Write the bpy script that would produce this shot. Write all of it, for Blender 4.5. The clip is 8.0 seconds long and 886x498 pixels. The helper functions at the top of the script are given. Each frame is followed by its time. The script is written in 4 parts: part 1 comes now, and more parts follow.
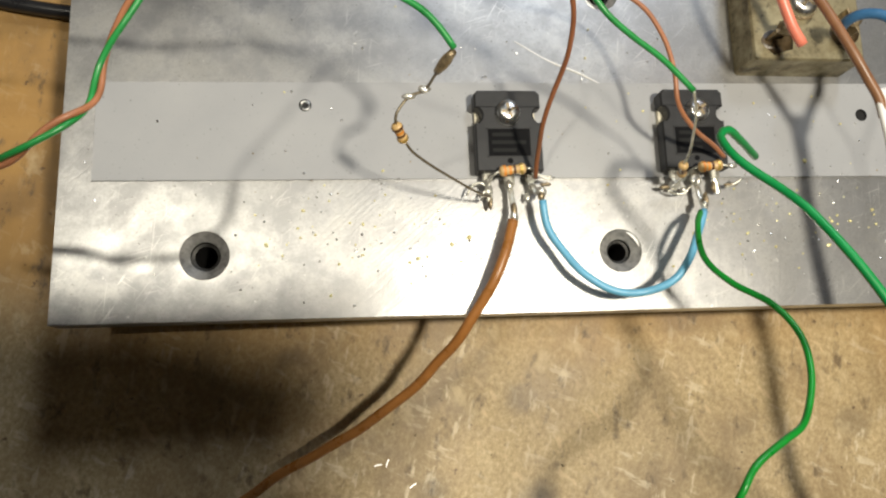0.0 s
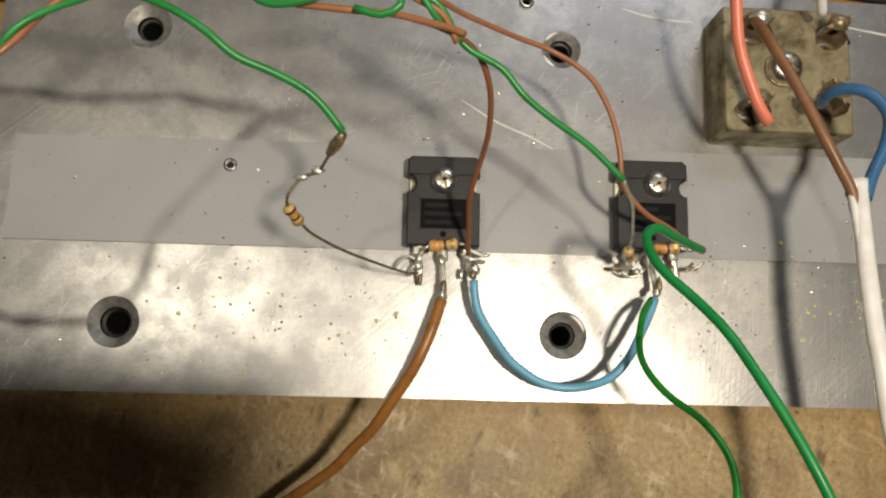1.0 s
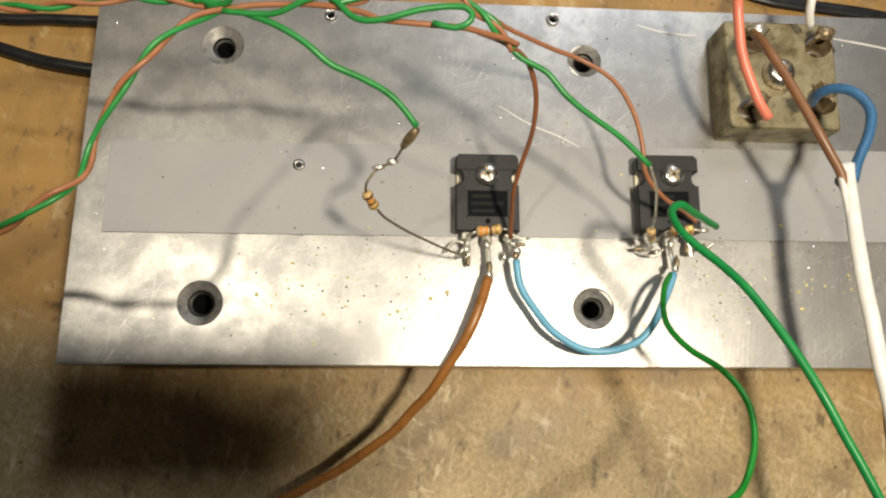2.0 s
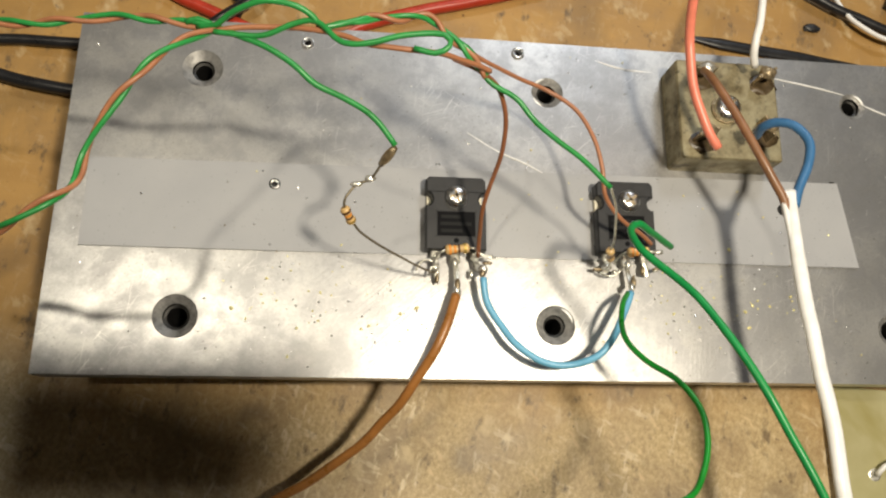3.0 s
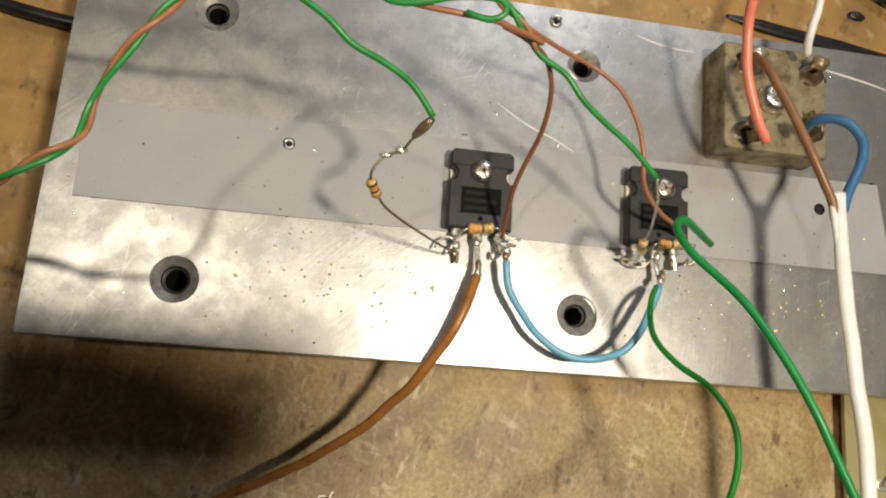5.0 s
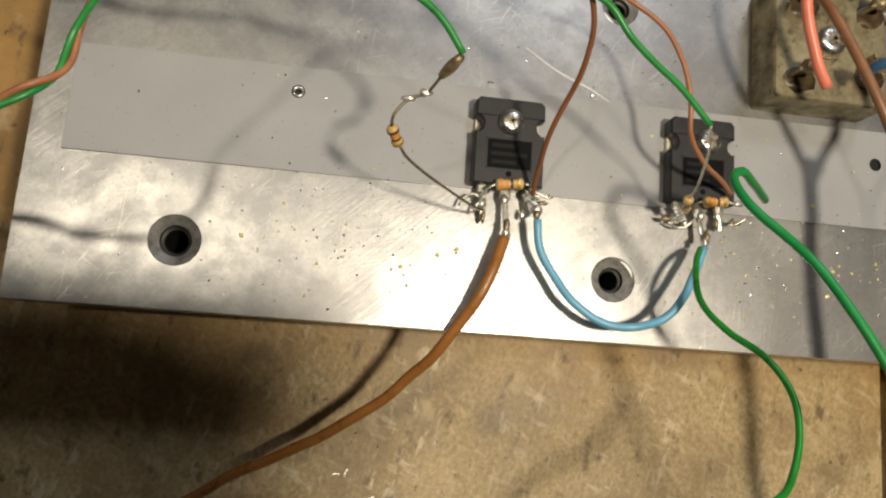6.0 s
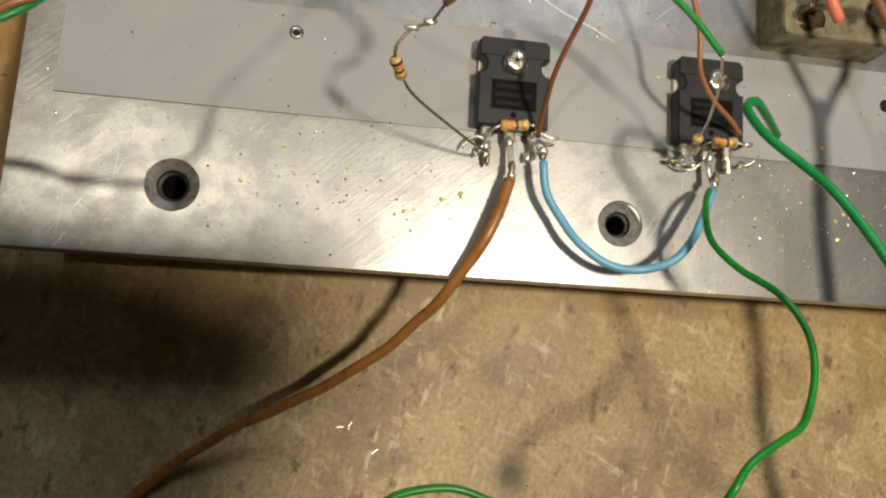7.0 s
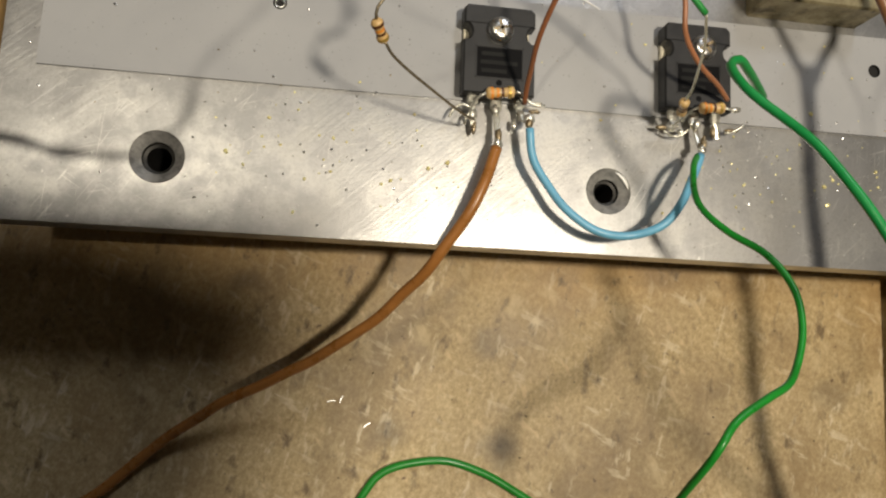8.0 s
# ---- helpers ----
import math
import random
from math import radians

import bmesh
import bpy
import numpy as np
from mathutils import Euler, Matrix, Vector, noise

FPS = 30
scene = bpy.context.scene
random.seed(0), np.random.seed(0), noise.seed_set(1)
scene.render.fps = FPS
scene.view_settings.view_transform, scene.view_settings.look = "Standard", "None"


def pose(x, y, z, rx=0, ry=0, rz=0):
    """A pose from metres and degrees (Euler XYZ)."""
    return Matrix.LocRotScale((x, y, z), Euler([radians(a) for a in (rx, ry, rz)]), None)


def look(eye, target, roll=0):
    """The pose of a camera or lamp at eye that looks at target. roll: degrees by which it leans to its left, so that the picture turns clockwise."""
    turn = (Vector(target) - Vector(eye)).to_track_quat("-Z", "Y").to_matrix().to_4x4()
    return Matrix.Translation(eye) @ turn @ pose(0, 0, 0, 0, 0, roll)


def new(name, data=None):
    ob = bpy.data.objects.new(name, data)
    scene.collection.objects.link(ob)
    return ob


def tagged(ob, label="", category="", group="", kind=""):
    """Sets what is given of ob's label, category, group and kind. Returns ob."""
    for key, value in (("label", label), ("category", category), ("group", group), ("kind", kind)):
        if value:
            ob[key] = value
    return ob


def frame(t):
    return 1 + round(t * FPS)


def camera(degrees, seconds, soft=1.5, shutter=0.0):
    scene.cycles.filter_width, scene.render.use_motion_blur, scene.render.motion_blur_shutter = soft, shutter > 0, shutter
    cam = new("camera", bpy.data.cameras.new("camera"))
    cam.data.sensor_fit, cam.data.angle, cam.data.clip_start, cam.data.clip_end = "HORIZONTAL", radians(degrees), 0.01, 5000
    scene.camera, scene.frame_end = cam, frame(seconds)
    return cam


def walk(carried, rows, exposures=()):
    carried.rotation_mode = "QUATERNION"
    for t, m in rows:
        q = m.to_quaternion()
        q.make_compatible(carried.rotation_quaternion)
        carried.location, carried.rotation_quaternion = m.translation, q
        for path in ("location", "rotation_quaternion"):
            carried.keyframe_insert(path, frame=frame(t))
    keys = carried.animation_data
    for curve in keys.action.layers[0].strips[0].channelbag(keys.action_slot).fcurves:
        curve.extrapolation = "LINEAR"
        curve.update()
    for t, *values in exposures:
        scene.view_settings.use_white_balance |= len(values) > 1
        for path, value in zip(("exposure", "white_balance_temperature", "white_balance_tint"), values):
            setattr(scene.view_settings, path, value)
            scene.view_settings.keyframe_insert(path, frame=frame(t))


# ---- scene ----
cam = camera(57.57, 8.0, soft=2.2)
PATH = [
    (0, (0.03030, -0.03166, 0.21685), (0.05571, 0.00271, 0.02147), 35.13),
    (0.5, (0.04395, -0.01552, 0.20858), (0.05390, 0.02026, 0.01206), 16.32),
    (1, (0.06287, -0.01119, 0.20900), (0.07148, 0.02172, 0.01192), 16.47),
    (1.5, (0.05416, -0.02052, 0.22900), (0.06537, 0.01542, 0.03258), 18.58),
    (1.7, (0.05151, -0.02426, 0.23042), (0.06266, 0.01310, 0.03425), 17.35),
    (2.8, (0.04231, -0.02637, 0.23700), (0.05964, 0.02008, 0.04324), 21.47),
    (3, (0.04246, -0.03263, 0.23838), (0.06579, 0.01620, 0.04583), 26.77),
    (3.5, (0.05308, -0.03934, 0.24227), (0.08474, 0.00933, 0.05088), 34.24),
    (4, (0.05150, -0.03925, 0.24460), (0.08663, 0.00550, 0.05286), 40.35),
    (4.5, (0.04669, -0.04053, 0.23647), (0.08128, -0.00010, 0.04367), 43.56),
    (5, (0.03287, -0.02431, 0.22555), (0.06263, 0.01355, 0.03143), 43.06),
    (5.2, (0.03017, -0.02400, 0.22157), (0.05832, 0.01261, 0.02697), 42.36),
    (6.3, (0.03239, -0.02463, 0.20650), (0.06255, 0.00554, 0.01110), 49.60),
    (6.5, (0.03436, -0.02502, 0.20815), (0.06486, 0.00539, 0.01284), 49.38),
    (7, (0.03028, -0.03236, 0.20286), (0.06143, -0.00553, 0.00713), 53.16),
    (7.5, (0.03279, -0.03117, 0.20559), (0.06500, -0.00405, 0.01007), 53.42),
    (8, (0.03348, -0.03773, 0.20210), (0.06459, -0.01208, 0.00621), 53.53),
]
EXPOSURES = [(0.0, 0.12, 5910, 8), (0.5, -0.27, 6260, 10), (1.0, -0.48, 6260, 10), (1.5, -0.20, 6360, 9), (2.8, 0.03, 6210, 9),
             (4.5, -0.08, 6240, 9), (5.2, -0.22, 6360, 10), (6.3, -0.30, 6330, 10), (8.0, -0.27, 6270, 10)]
walk(cam, [(t, look(eye, target, roll)) for t, eye, target, roll in PATH], EXPOSURES)

# ---- world and lamps ----
world = bpy.data.worlds.new("world")
scene.world = world
world.use_nodes = True
world.node_tree.nodes["Background"].inputs["Color"].default_value = (0.9, 0.85, 0.78, 1)
world.node_tree.nodes["Background"].inputs["Strength"].default_value = 0.022

LAMP_LEFT = Vector((-0.160, 0.064, 0.730))     # small swing-arm lamp over the end of the bench
LAMP_MAIN = Vector((0.165, -0.034, 0.480))      # main lamp over the middle of the bench


def lamp(name, place, target, watts, size, colour):
    data = bpy.data.lights.new(name, "AREA")
    data.shape, data.size, data.energy, data.color = "DISK", size, watts, colour
    ob = new(name, data)
    ob.matrix_world = look(place, target)
    return ob


lamp("left_lamp_light", LAMP_LEFT, (0.06, 0.02, 0.03), 1.02, 0.036, (1.0, 0.87, 0.66))
lamp("main_lamp_light", LAMP_MAIN, (0.06, 0.0, 0.03), 1.92, 0.038, (1.0, 0.86, 0.65))
# Unseen back light added, aimed to suit the plate's shadow on the bench.
lamp("added_back_light", (0.45, 1.02, 1.12), (0.1, 0.0, 0.0), 4.6, 0.30, (0.95, 0.97, 1.0))

# ---- materials ----


def material(name, base, rough=0.5, metal=0.0):
    m = bpy.data.materials.new(name)
    m.use_nodes = True
    b = m.node_tree.nodes["Principled BSDF"]
    b.inputs["Base Color"].default_value = (*base, 1)
    b.inputs["Roughness"].default_value = rough
    b.inputs["Metallic"].default_value = metal
    return m, m.node_tree, b


def node(tree, kind, **values):
    n = tree.nodes.new(kind)
    for key, value in values.items():
        n.inputs[key].default_value = value
    return n


def noise_of(tree, scale, detail=4.0, rough=0.55, stretch=None, turn=0.0):
    co = tree.nodes.new("ShaderNodeTexCoord")
    mp = tree.nodes.new("ShaderNodeMapping")
    mp.inputs["Rotation"].default_value = (0, 0, radians(turn))
    tree.links.new(co.outputs["Object"], mp.inputs["Vector"])
    if stretch:
        wide = tree.nodes.new("ShaderNodeMapping")
        wide.inputs["Scale"].default_value = stretch
        tree.links.new(mp.outputs["Vector"], wide.inputs["Vector"])
        mp = wide
    n = node(tree, "ShaderNodeTexNoise", Scale=scale, Detail=detail, Roughness=rough)
    tree.links.new(mp.outputs["Vector"], n.inputs["Vector"])
    return n.outputs["Fac"]


def ramp(tree, fac, stops):
    r = tree.nodes.new("ShaderNodeValToRGB")
    while len(r.color_ramp.elements) < len(stops):
        r.color_ramp.elements.new(0.5)
    for e, (at, colour) in zip(r.color_ramp.elements, stops):
        e.position = at
        e.color = (*colour, 1) if len(colour) == 3 else colour
    tree.links.new(fac, r.inputs["Fac"])
    return r.outputs["Color"]


def mix(tree, fac, a, b, kind="MIX"):
    n = tree.nodes.new("ShaderNodeMix")
    n.data_type, n.blend_type = "RGBA", kind
    for slot, value in ((0, fac), (6, a), (7, b)):
        if isinstance(value, (int, float)):
            n.inputs[slot].default_value = value
        elif isinstance(value, tuple):
            n.inputs[slot].default_value = (*value, 1)
        else:
            tree.links.new(value, n.inputs[slot])
    return n.outputs[2]


def bump(tree, bsdf, height, strength, distance):
    n = node(tree, "ShaderNodeBump", Strength=strength, Distance=distance)
    tree.links.new(height, n.inputs["Height"])
    tree.links.new(n.outputs["Normal"], bsdf.inputs["Normal"])


def grey(v):
    return (v, v, v)


def make_aluminium():
    m, t, b = material("machined_aluminium", (0.55, 0.55, 0.54), 0.38, 0.82)
    cloud = noise_of(t, 26, 5, 0.55)
    blotch = noise_of(t, 150, 5, 0.6)
    fine = noise_of(t, 1500, 4, 0.65)
    speck = noise_of(t, 900, 3, 0.5)
    worn = noise_of(t, 60, 4, 0.6, (1.0, 0.6, 1.0), 30)
    tone = ramp(t, cloud, [(0.3, (0.50, 0.503, 0.51)), (0.5, (0.55, 0.55, 0.548)), (0.7, (0.60, 0.595, 0.58))])
    tone = mix(t, ramp(t, blotch, [(0.36, grey(0.65)), (0.52, grey(0))]), tone, (0.41, 0.41, 0.425))
    tone = mix(t, ramp(t, fine, [(0.36, grey(0.5)), (0.50, grey(0))]), tone, (0.40, 0.395, 0.385))
    tone = mix(t, ramp(t, speck, [(0.25, grey(0.8)), (0.31, grey(0))]), tone, (0.17, 0.16, 0.14))
    mottle = noise_of(t, 75, 6, 0.68)
    tone = mix(t, ramp(t, mottle, [(0.40, grey(0.6)), (0.54, grey(0))]), tone, (0.37, 0.368, 0.37))
    tone = mix(t, ramp(t, mottle, [(0.54, grey(0)), (0.68, grey(0.55))]), tone, (0.78, 0.77, 0.74))
    patchy = ramp(t, worn, [(0.48, grey(0.06)), (0.64, grey(1.0))])
    height = fine
    for turn, scale, at in ((32, 2600, 0.655), (-58, 3000, 0.665), (74, 2400, 0.665), (5, 2800, 0.67), (48, 1500, 0.68)):
        line = noise_of(t, scale, 2, 0.4, (1.0, 0.045, 1.0), turn)
        cut = ramp(t, line, [(at, grey(0)), (at + 0.05, grey(0.55))])
        tone = mix(t, mix(t, 1.0, cut, patchy, "MULTIPLY"), tone, (0.86, 0.85, 0.82))
        height = mix(t, 0.35, height, line)
    # Tiny white sparkles of the metal, painted into its base colour.
    sparkle = noise_of(t, 620, 3, 0.55, (1.0, 0.6, 1.0), 20)
    tone = mix(t, ramp(t, sparkle, [(0.70, grey(0)), (0.75, grey(0.6))]), tone, (0.90, 0.89, 0.86))
    t.links.new(tone, b.inputs["Base Color"])
    r = mix(t, 0.5, ramp(t, worn, [(0.34, grey(0.34)), (0.66, grey(0.38))]), ramp(t, blotch, [(0.35, grey(0.42)), (0.65, grey(0.31))]))
    t.links.new(r, b.inputs["Roughness"])
    bump(t, b, height, 0.12, 0.0005)
    return m


def make_bore():
    m, t, b = material("bored_aluminium", (0.45, 0.45, 0.44), 0.50, 0.8)
    c = noise_of(t, 500, 4, 0.6)
    t.links.new(ramp(t, c, [(0.35, (0.30, 0.295, 0.285)), (0.6, (0.56, 0.55, 0.53))]), b.inputs["Base Color"])
    bump(t, b, c, 0.25, 0.0004)
    return m


def make_pad():
    m, t, b = material("grey_silicone_pad", (0.30, 0.30, 0.30), 0.5)
    c = noise_of(t, 40, 5, 0.6)
    f = noise_of(t, 1500, 2, 0.5)
    tone = ramp(t, c, [(0.3, (0.385, 0.39, 0.405)), (0.7, (0.435, 0.438, 0.445))])
    tone = mix(t, ramp(t, f, [(0.24, grey(1)), (0.32, grey(0))]), tone, (0.16, 0.16, 0.16))
    t.links.new(tone, b.inputs["Base Color"])
    t.links.new(ramp(t, c, [(0.3, grey(0.34)), (0.7, grey(0.46))]), b.inputs["Roughness"])
    bump(t, b, f, 0.04, 0.0002)
    return m


def make_bench():
    m, t, b = material("worn_hardboard", (0.4, 0.27, 0.13), 0.55)
    wide = noise_of(t, 7, 5, 0.6)
    cloud = noise_of(t, 38, 6, 0.62)
    fibre = noise_of(t, 850, 5, 0.72, (1.0, 0.75, 1.0), 20)
    flake = noise_of(t, 300, 2, 0.5, (1.0, 0.4, 1.0), -35)
    speck = noise_of(t, 330, 3, 0.6)
    stain = noise_of(t, 52, 3, 0.45, (1.0, 0.8, 1.0), 40)
    grain = noise_of(t, 26, 5, 0.6, (0.12, 1.0, 1.0), 3)
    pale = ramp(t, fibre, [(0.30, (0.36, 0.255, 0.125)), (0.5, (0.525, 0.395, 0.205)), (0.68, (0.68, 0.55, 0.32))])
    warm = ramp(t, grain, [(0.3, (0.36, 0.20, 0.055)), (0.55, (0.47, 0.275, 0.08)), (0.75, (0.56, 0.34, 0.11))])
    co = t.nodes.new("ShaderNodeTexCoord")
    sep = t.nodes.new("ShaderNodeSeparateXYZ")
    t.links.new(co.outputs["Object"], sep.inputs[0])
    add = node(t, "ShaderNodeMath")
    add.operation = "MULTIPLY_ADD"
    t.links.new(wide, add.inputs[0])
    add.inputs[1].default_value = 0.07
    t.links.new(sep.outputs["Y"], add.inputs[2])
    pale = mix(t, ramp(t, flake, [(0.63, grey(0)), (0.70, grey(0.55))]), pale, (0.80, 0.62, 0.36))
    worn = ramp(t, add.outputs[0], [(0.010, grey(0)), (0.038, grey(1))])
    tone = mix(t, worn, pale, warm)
    tone = mix(t, ramp(t, cloud, [(0.34, grey(0.5)), (0.56, grey(0.0))]), tone, (0.25, 0.155, 0.07))
    tone = mix(t, ramp(t, stain, [(0.64, grey(0)), (0.74, grey(0.4))]), tone, (0.085, 0.06, 0.04))
    tone = mix(t, ramp(t, speck, [(0.27, grey(0.75)), (0.34, grey(0))]), tone, (0.08, 0.035, 0.02))
    smear = noise_of(t, 24, 5, 0.62, (1.0, 0.45, 1.0), 12)
    scuff = noise_of(t, 120, 4, 0.6, (1.0, 0.6, 1.0), -20)
    tone = mix(t, ramp(t, smear, [(0.54, grey(0)), (0.70, grey(0.55))]), tone, (0.17, 0.115, 0.055))
    tone = mix(t, ramp(t, scuff, [(0.58, grey(0)), (0.70, grey(0.5))]), tone, (0.74, 0.60, 0.36))
    hair = noise_of(t, 330, 3, 0.65, (1.0, 0.32, 1.0), 14)
    stroke = noise_of(t, 300, 3, 0.65, (0.30, 1.0, 1.0), 24)
    dent = noise_of(t, 170, 5, 0.65, (1.0, 0.55, 1.0), 8)
    clump = ramp(t, noise_of(t, 45, 3, 0.5), [(0.40, grey(0.15)), (0.62, grey(1.0))])
    front = mix(t, worn, clump, (0.12, 0.12, 0.12))
    tone = mix(t, mix(t, 1.0, ramp(t, hair, [(0.58, grey(0)), (0.66, grey(0.65))]), front, "MULTIPLY"), tone, (0.84, 0.72, 0.50))
    tone = mix(t, mix(t, 1.0, ramp(t, stroke, [(0.59, grey(0)), (0.67, grey(0.6))]), front, "MULTIPLY"), tone, (0.82, 0.70, 0.48))
    tone = mix(t, ramp(t, dent, [(0.32, grey(0.85)), (0.42, grey(0))]), tone, (0.15, 0.10, 0.05))
    for x, y, size, depth in ((0.0822, -0.0602, 0.0050, 0.95), (0.0543, -0.0582, 0.0050, 0.75), (0.0765, -0.0345, 0.0060, 0.45), (0.0640, -0.0380, 0.0080, 0.2)):
        d = node(t, "ShaderNodeVectorMath")
        d.operation = "DISTANCE"
        t.links.new(co.outputs["Object"], d.inputs[0])
        d.inputs[1].default_value = (x, y, 0.0)
        k = node(t, "ShaderNodeMath")
        k.operation = "MULTIPLY_ADD"
        t.links.new(cloud, k.inputs[0])
        k.inputs[1].default_value = size * 2.2
        t.links.new(d.outputs["Value"], k.inputs[2])
        tone = mix(t, ramp(t, k.outputs[0], [(size * 1.0, grey(depth)), (size * 2.1, grey(0))]), tone, (0.05, 0.038, 0.028))
    t.links.new(tone, b.inputs["Base Color"])
    t.links.new(ramp(t, cloud, [(0.3, grey(0.42)), (0.7, grey(0.62))]), b.inputs["Roughness"])
    bump(t, b, mix(t, 0.4, mix(t, 0.5, fibre, hair), cloud), 0.40, 0.0006)
    return m


def make_plain(name, colour, rough, metal=0.0, scale=300, spread=0.18, relief=0.08):
    m, t, b = material(name, colour, rough, metal)
    c = noise_of(t, scale, 5, 0.6)
    lo = tuple(v * (1 - spread) for v in colour)
    hi = tuple(min(1, v * (1 + spread)) for v in colour)
    t.links.new(ramp(t, c, [(0.3, lo), (0.7, hi)]), b.inputs["Base Color"])
    t.links.new(ramp(t, c, [(0.3, grey(max(0.05, rough - 0.07))), (0.7, grey(rough + 0.07))]), b.inputs["Roughness"])
    if relief:
        bump(t, b, c, relief, 0.0004)
    return m


def make_rectifier():
    m, t, b = material("tarnished_plated_case", (0.34, 0.29, 0.19), 0.42, 0.55)
    c = noise_of(t, 130, 6, 0.65)
    d = noise_of(t, 420, 4, 0.6)
    tone = ramp(t, c, [(0.32, (0.07, 0.055, 0.032)), (0.46, (0.28, 0.235, 0.135)), (0.7, (0.52, 0.46, 0.29))])
    tone = mix(t, ramp(t, d, [(0.3, grey(0.8)), (0.42, grey(0))]), tone, (0.07, 0.055, 0.035))
    t.links.new(tone, b.inputs["Base Color"])
    t.links.new(ramp(t, c, [(0.3, grey(0.6)), (0.7, grey(0.36))]), b.inputs["Roughness"])
    bump(t, b, c, 0.2, 0.0006)
    return m


def make_pcb():
    m, t, b = material("bare_circuit_board", (0.42, 0.37, 0.17), 0.4)
    c = noise_of(t, 60, 4, 0.6)
    d = noise_of(t, 90, 3, 0.5, (0.35, 1.0, 1.0), 55)
    tone = ramp(t, c, [(0.3, (0.40, 0.365, 0.175)), (0.7, (0.50, 0.465, 0.26))])
    tone = mix(t, ramp(t, d, [(0.54, grey(0)), (0.64, grey(0.6))]), tone, (0.34, 0.29, 0.09))
    t.links.new(tone, b.inputs["Base Color"])
    return m


ALU, BORE, PAD, BENCH = make_aluminium(), make_bore(), make_pad(), make_bench()
# Near-black that paints the shade down inside drilled holes.
HOLE_SHADE = make_plain("black_hole_shade", (0.006, 0.0055, 0.005), 0.75, 0, 600, 0.4, 0.2)
RECT, PCB = make_rectifier(), make_pcb()
EPOXY = make_plain("black_moulded_epoxy", (0.016, 0.016, 0.017), 0.52, 0, 500, 0.25, 0.15)
EPOXY_DARK = make_plain("laser_marked_epoxy", (0.006, 0.006, 0.007), 0.7, 0, 500, 0.2, 0.1)
EPOXY_DARK.node_tree.nodes["Principled BSDF"].inputs["Specular IOR Level"].default_value = 0.12
MARKING = make_plain("faded_marking", (0.015, 0.0155, 0.015), 0.6, 0, 500, 0.2, 0)
MARKING.node_tree.nodes["Principled BSDF"].inputs["Specular IOR Level"].default_value = 0.15
TAB = make_plain("nickel_tab", (0.80, 0.75, 0.60), 0.42, 0.5, 400, 0.15, 0.1)
STEEL = make_plain("bright_screw_steel", (0.85, 0.85, 0.84), 0.28, 1.0, 500, 0.15, 0.1)
SOLDER = make_plain("lumpy_solder", (0.86, 0.82, 0.70), 0.30, 0.75, 700, 0.35, 0.5)
DULL = make_plain("burnt_flux_solder", (0.33, 0.26, 0.16), 0.36, 0.55, 900, 0.6, 0.5)
LEAD = make_plain("tinned_lead", (0.84, 0.80, 0.69), 0.34, 0.75, 900, 0.3, 0.2)
FLUX = make_plain("burnt_brown_flux", (0.085, 0.058, 0.028), 0.35, 0, 500, 0.5, 0.3)
DARK_LEAD = make_plain("tarnished_twisted_lead", (0.27, 0.23, 0.16), 0.45, 0.7, 900, 0.4, 0.3)
BROWN_PVC = make_plain("brown_pvc", (0.36, 0.150, 0.036), 0.30, 0, 250, 0.15, 0.06)
BROWN_PVC_B = make_plain("light_brown_pvc", (0.265, 0.13, 0.062), 0.40, 0, 250, 0.15, 0.06)
RUST_PVC = make_plain("rust_pvc", (0.29, 0.11, 0.045), 0.40, 0, 250, 0.15, 0.06)
ORANGE_PVC = make_plain("pale_orange_pvc", (0.41, 0.175, 0.085), 0.38, 0, 250, 0.15, 0.06)
SALMON_PVC = make_plain("salmon_pvc", (0.92, 0.27, 0.18), 0.35, 0, 250, 0.1, 0.05)
GREEN_PVC = make_plain("green_pvc", (0.016, 0.27, 0.026), 0.33, 0, 250, 0.15, 0.06)
GREEN_PVC_B = make_plain("bright_green_pvc", (0.032, 0.29, 0.065), 0.33, 0, 250, 0.15, 0.06)
TEAL_PVC = make_plain("blue_green_pvc", (0.012, 0.26, 0.060), 0.36, 0, 250, 0.15, 0.06)
BLUE_PVC = make_plain("sky_blue_pvc", (0.17, 0.47, 0.70), 0.35, 0, 250, 0.12, 0.06)
BLUE_CORE_PVC = make_plain("mains_blue_pvc", (0.055, 0.17, 0.36), 0.35, 0, 250, 0.12, 0.06)
WHITE_PVC = make_plain("white_pvc", (0.95, 0.94, 0.91), 0.36, 0, 260, 0.09, 0.06)
RED_PVC = make_plain("red_pvc", (0.48, 0.045, 0.02), 0.35, 0, 250, 0.15, 0.06)
BLACK_PVC = make_plain("black_pvc", (0.018, 0.018, 0.020), 0.32, 0, 250, 0.2, 0.06)
TAN = make_plain("resistor_lacquer", (0.68, 0.46, 0.20), 0.32, 0, 900, 0.15, 0.1)
DARK_TAN = make_plain("dark_resistor_lacquer", (0.30, 0.23, 0.11), 0.4, 0, 900, 0.3, 0.1)
ORANGE_BAND = make_plain("orange_band", (0.82, 0.31, 0.04), 0.35, 0, 900, 0.1, 0)
BROWN_BAND = make_plain("brown_band", (0.10, 0.04, 0.015), 0.35, 0, 900, 0.1, 0)
GOLD_BAND = make_plain("gold_band", (0.65, 0.45, 0.12), 0.3, 0.6, 900, 0.1, 0)
BURR = make_plain("raised_bright_burr", (0.88, 0.87, 0.84), 0.45, 0.25, 900, 0.1, 0)
# Upper bore wall, darkened by colour as shade within the hole.
STEP = make_plain("shaded_drilled_bore", (0.035, 0.034, 0.032), 0.45, 0.6, 600, 0.4, 0.2)
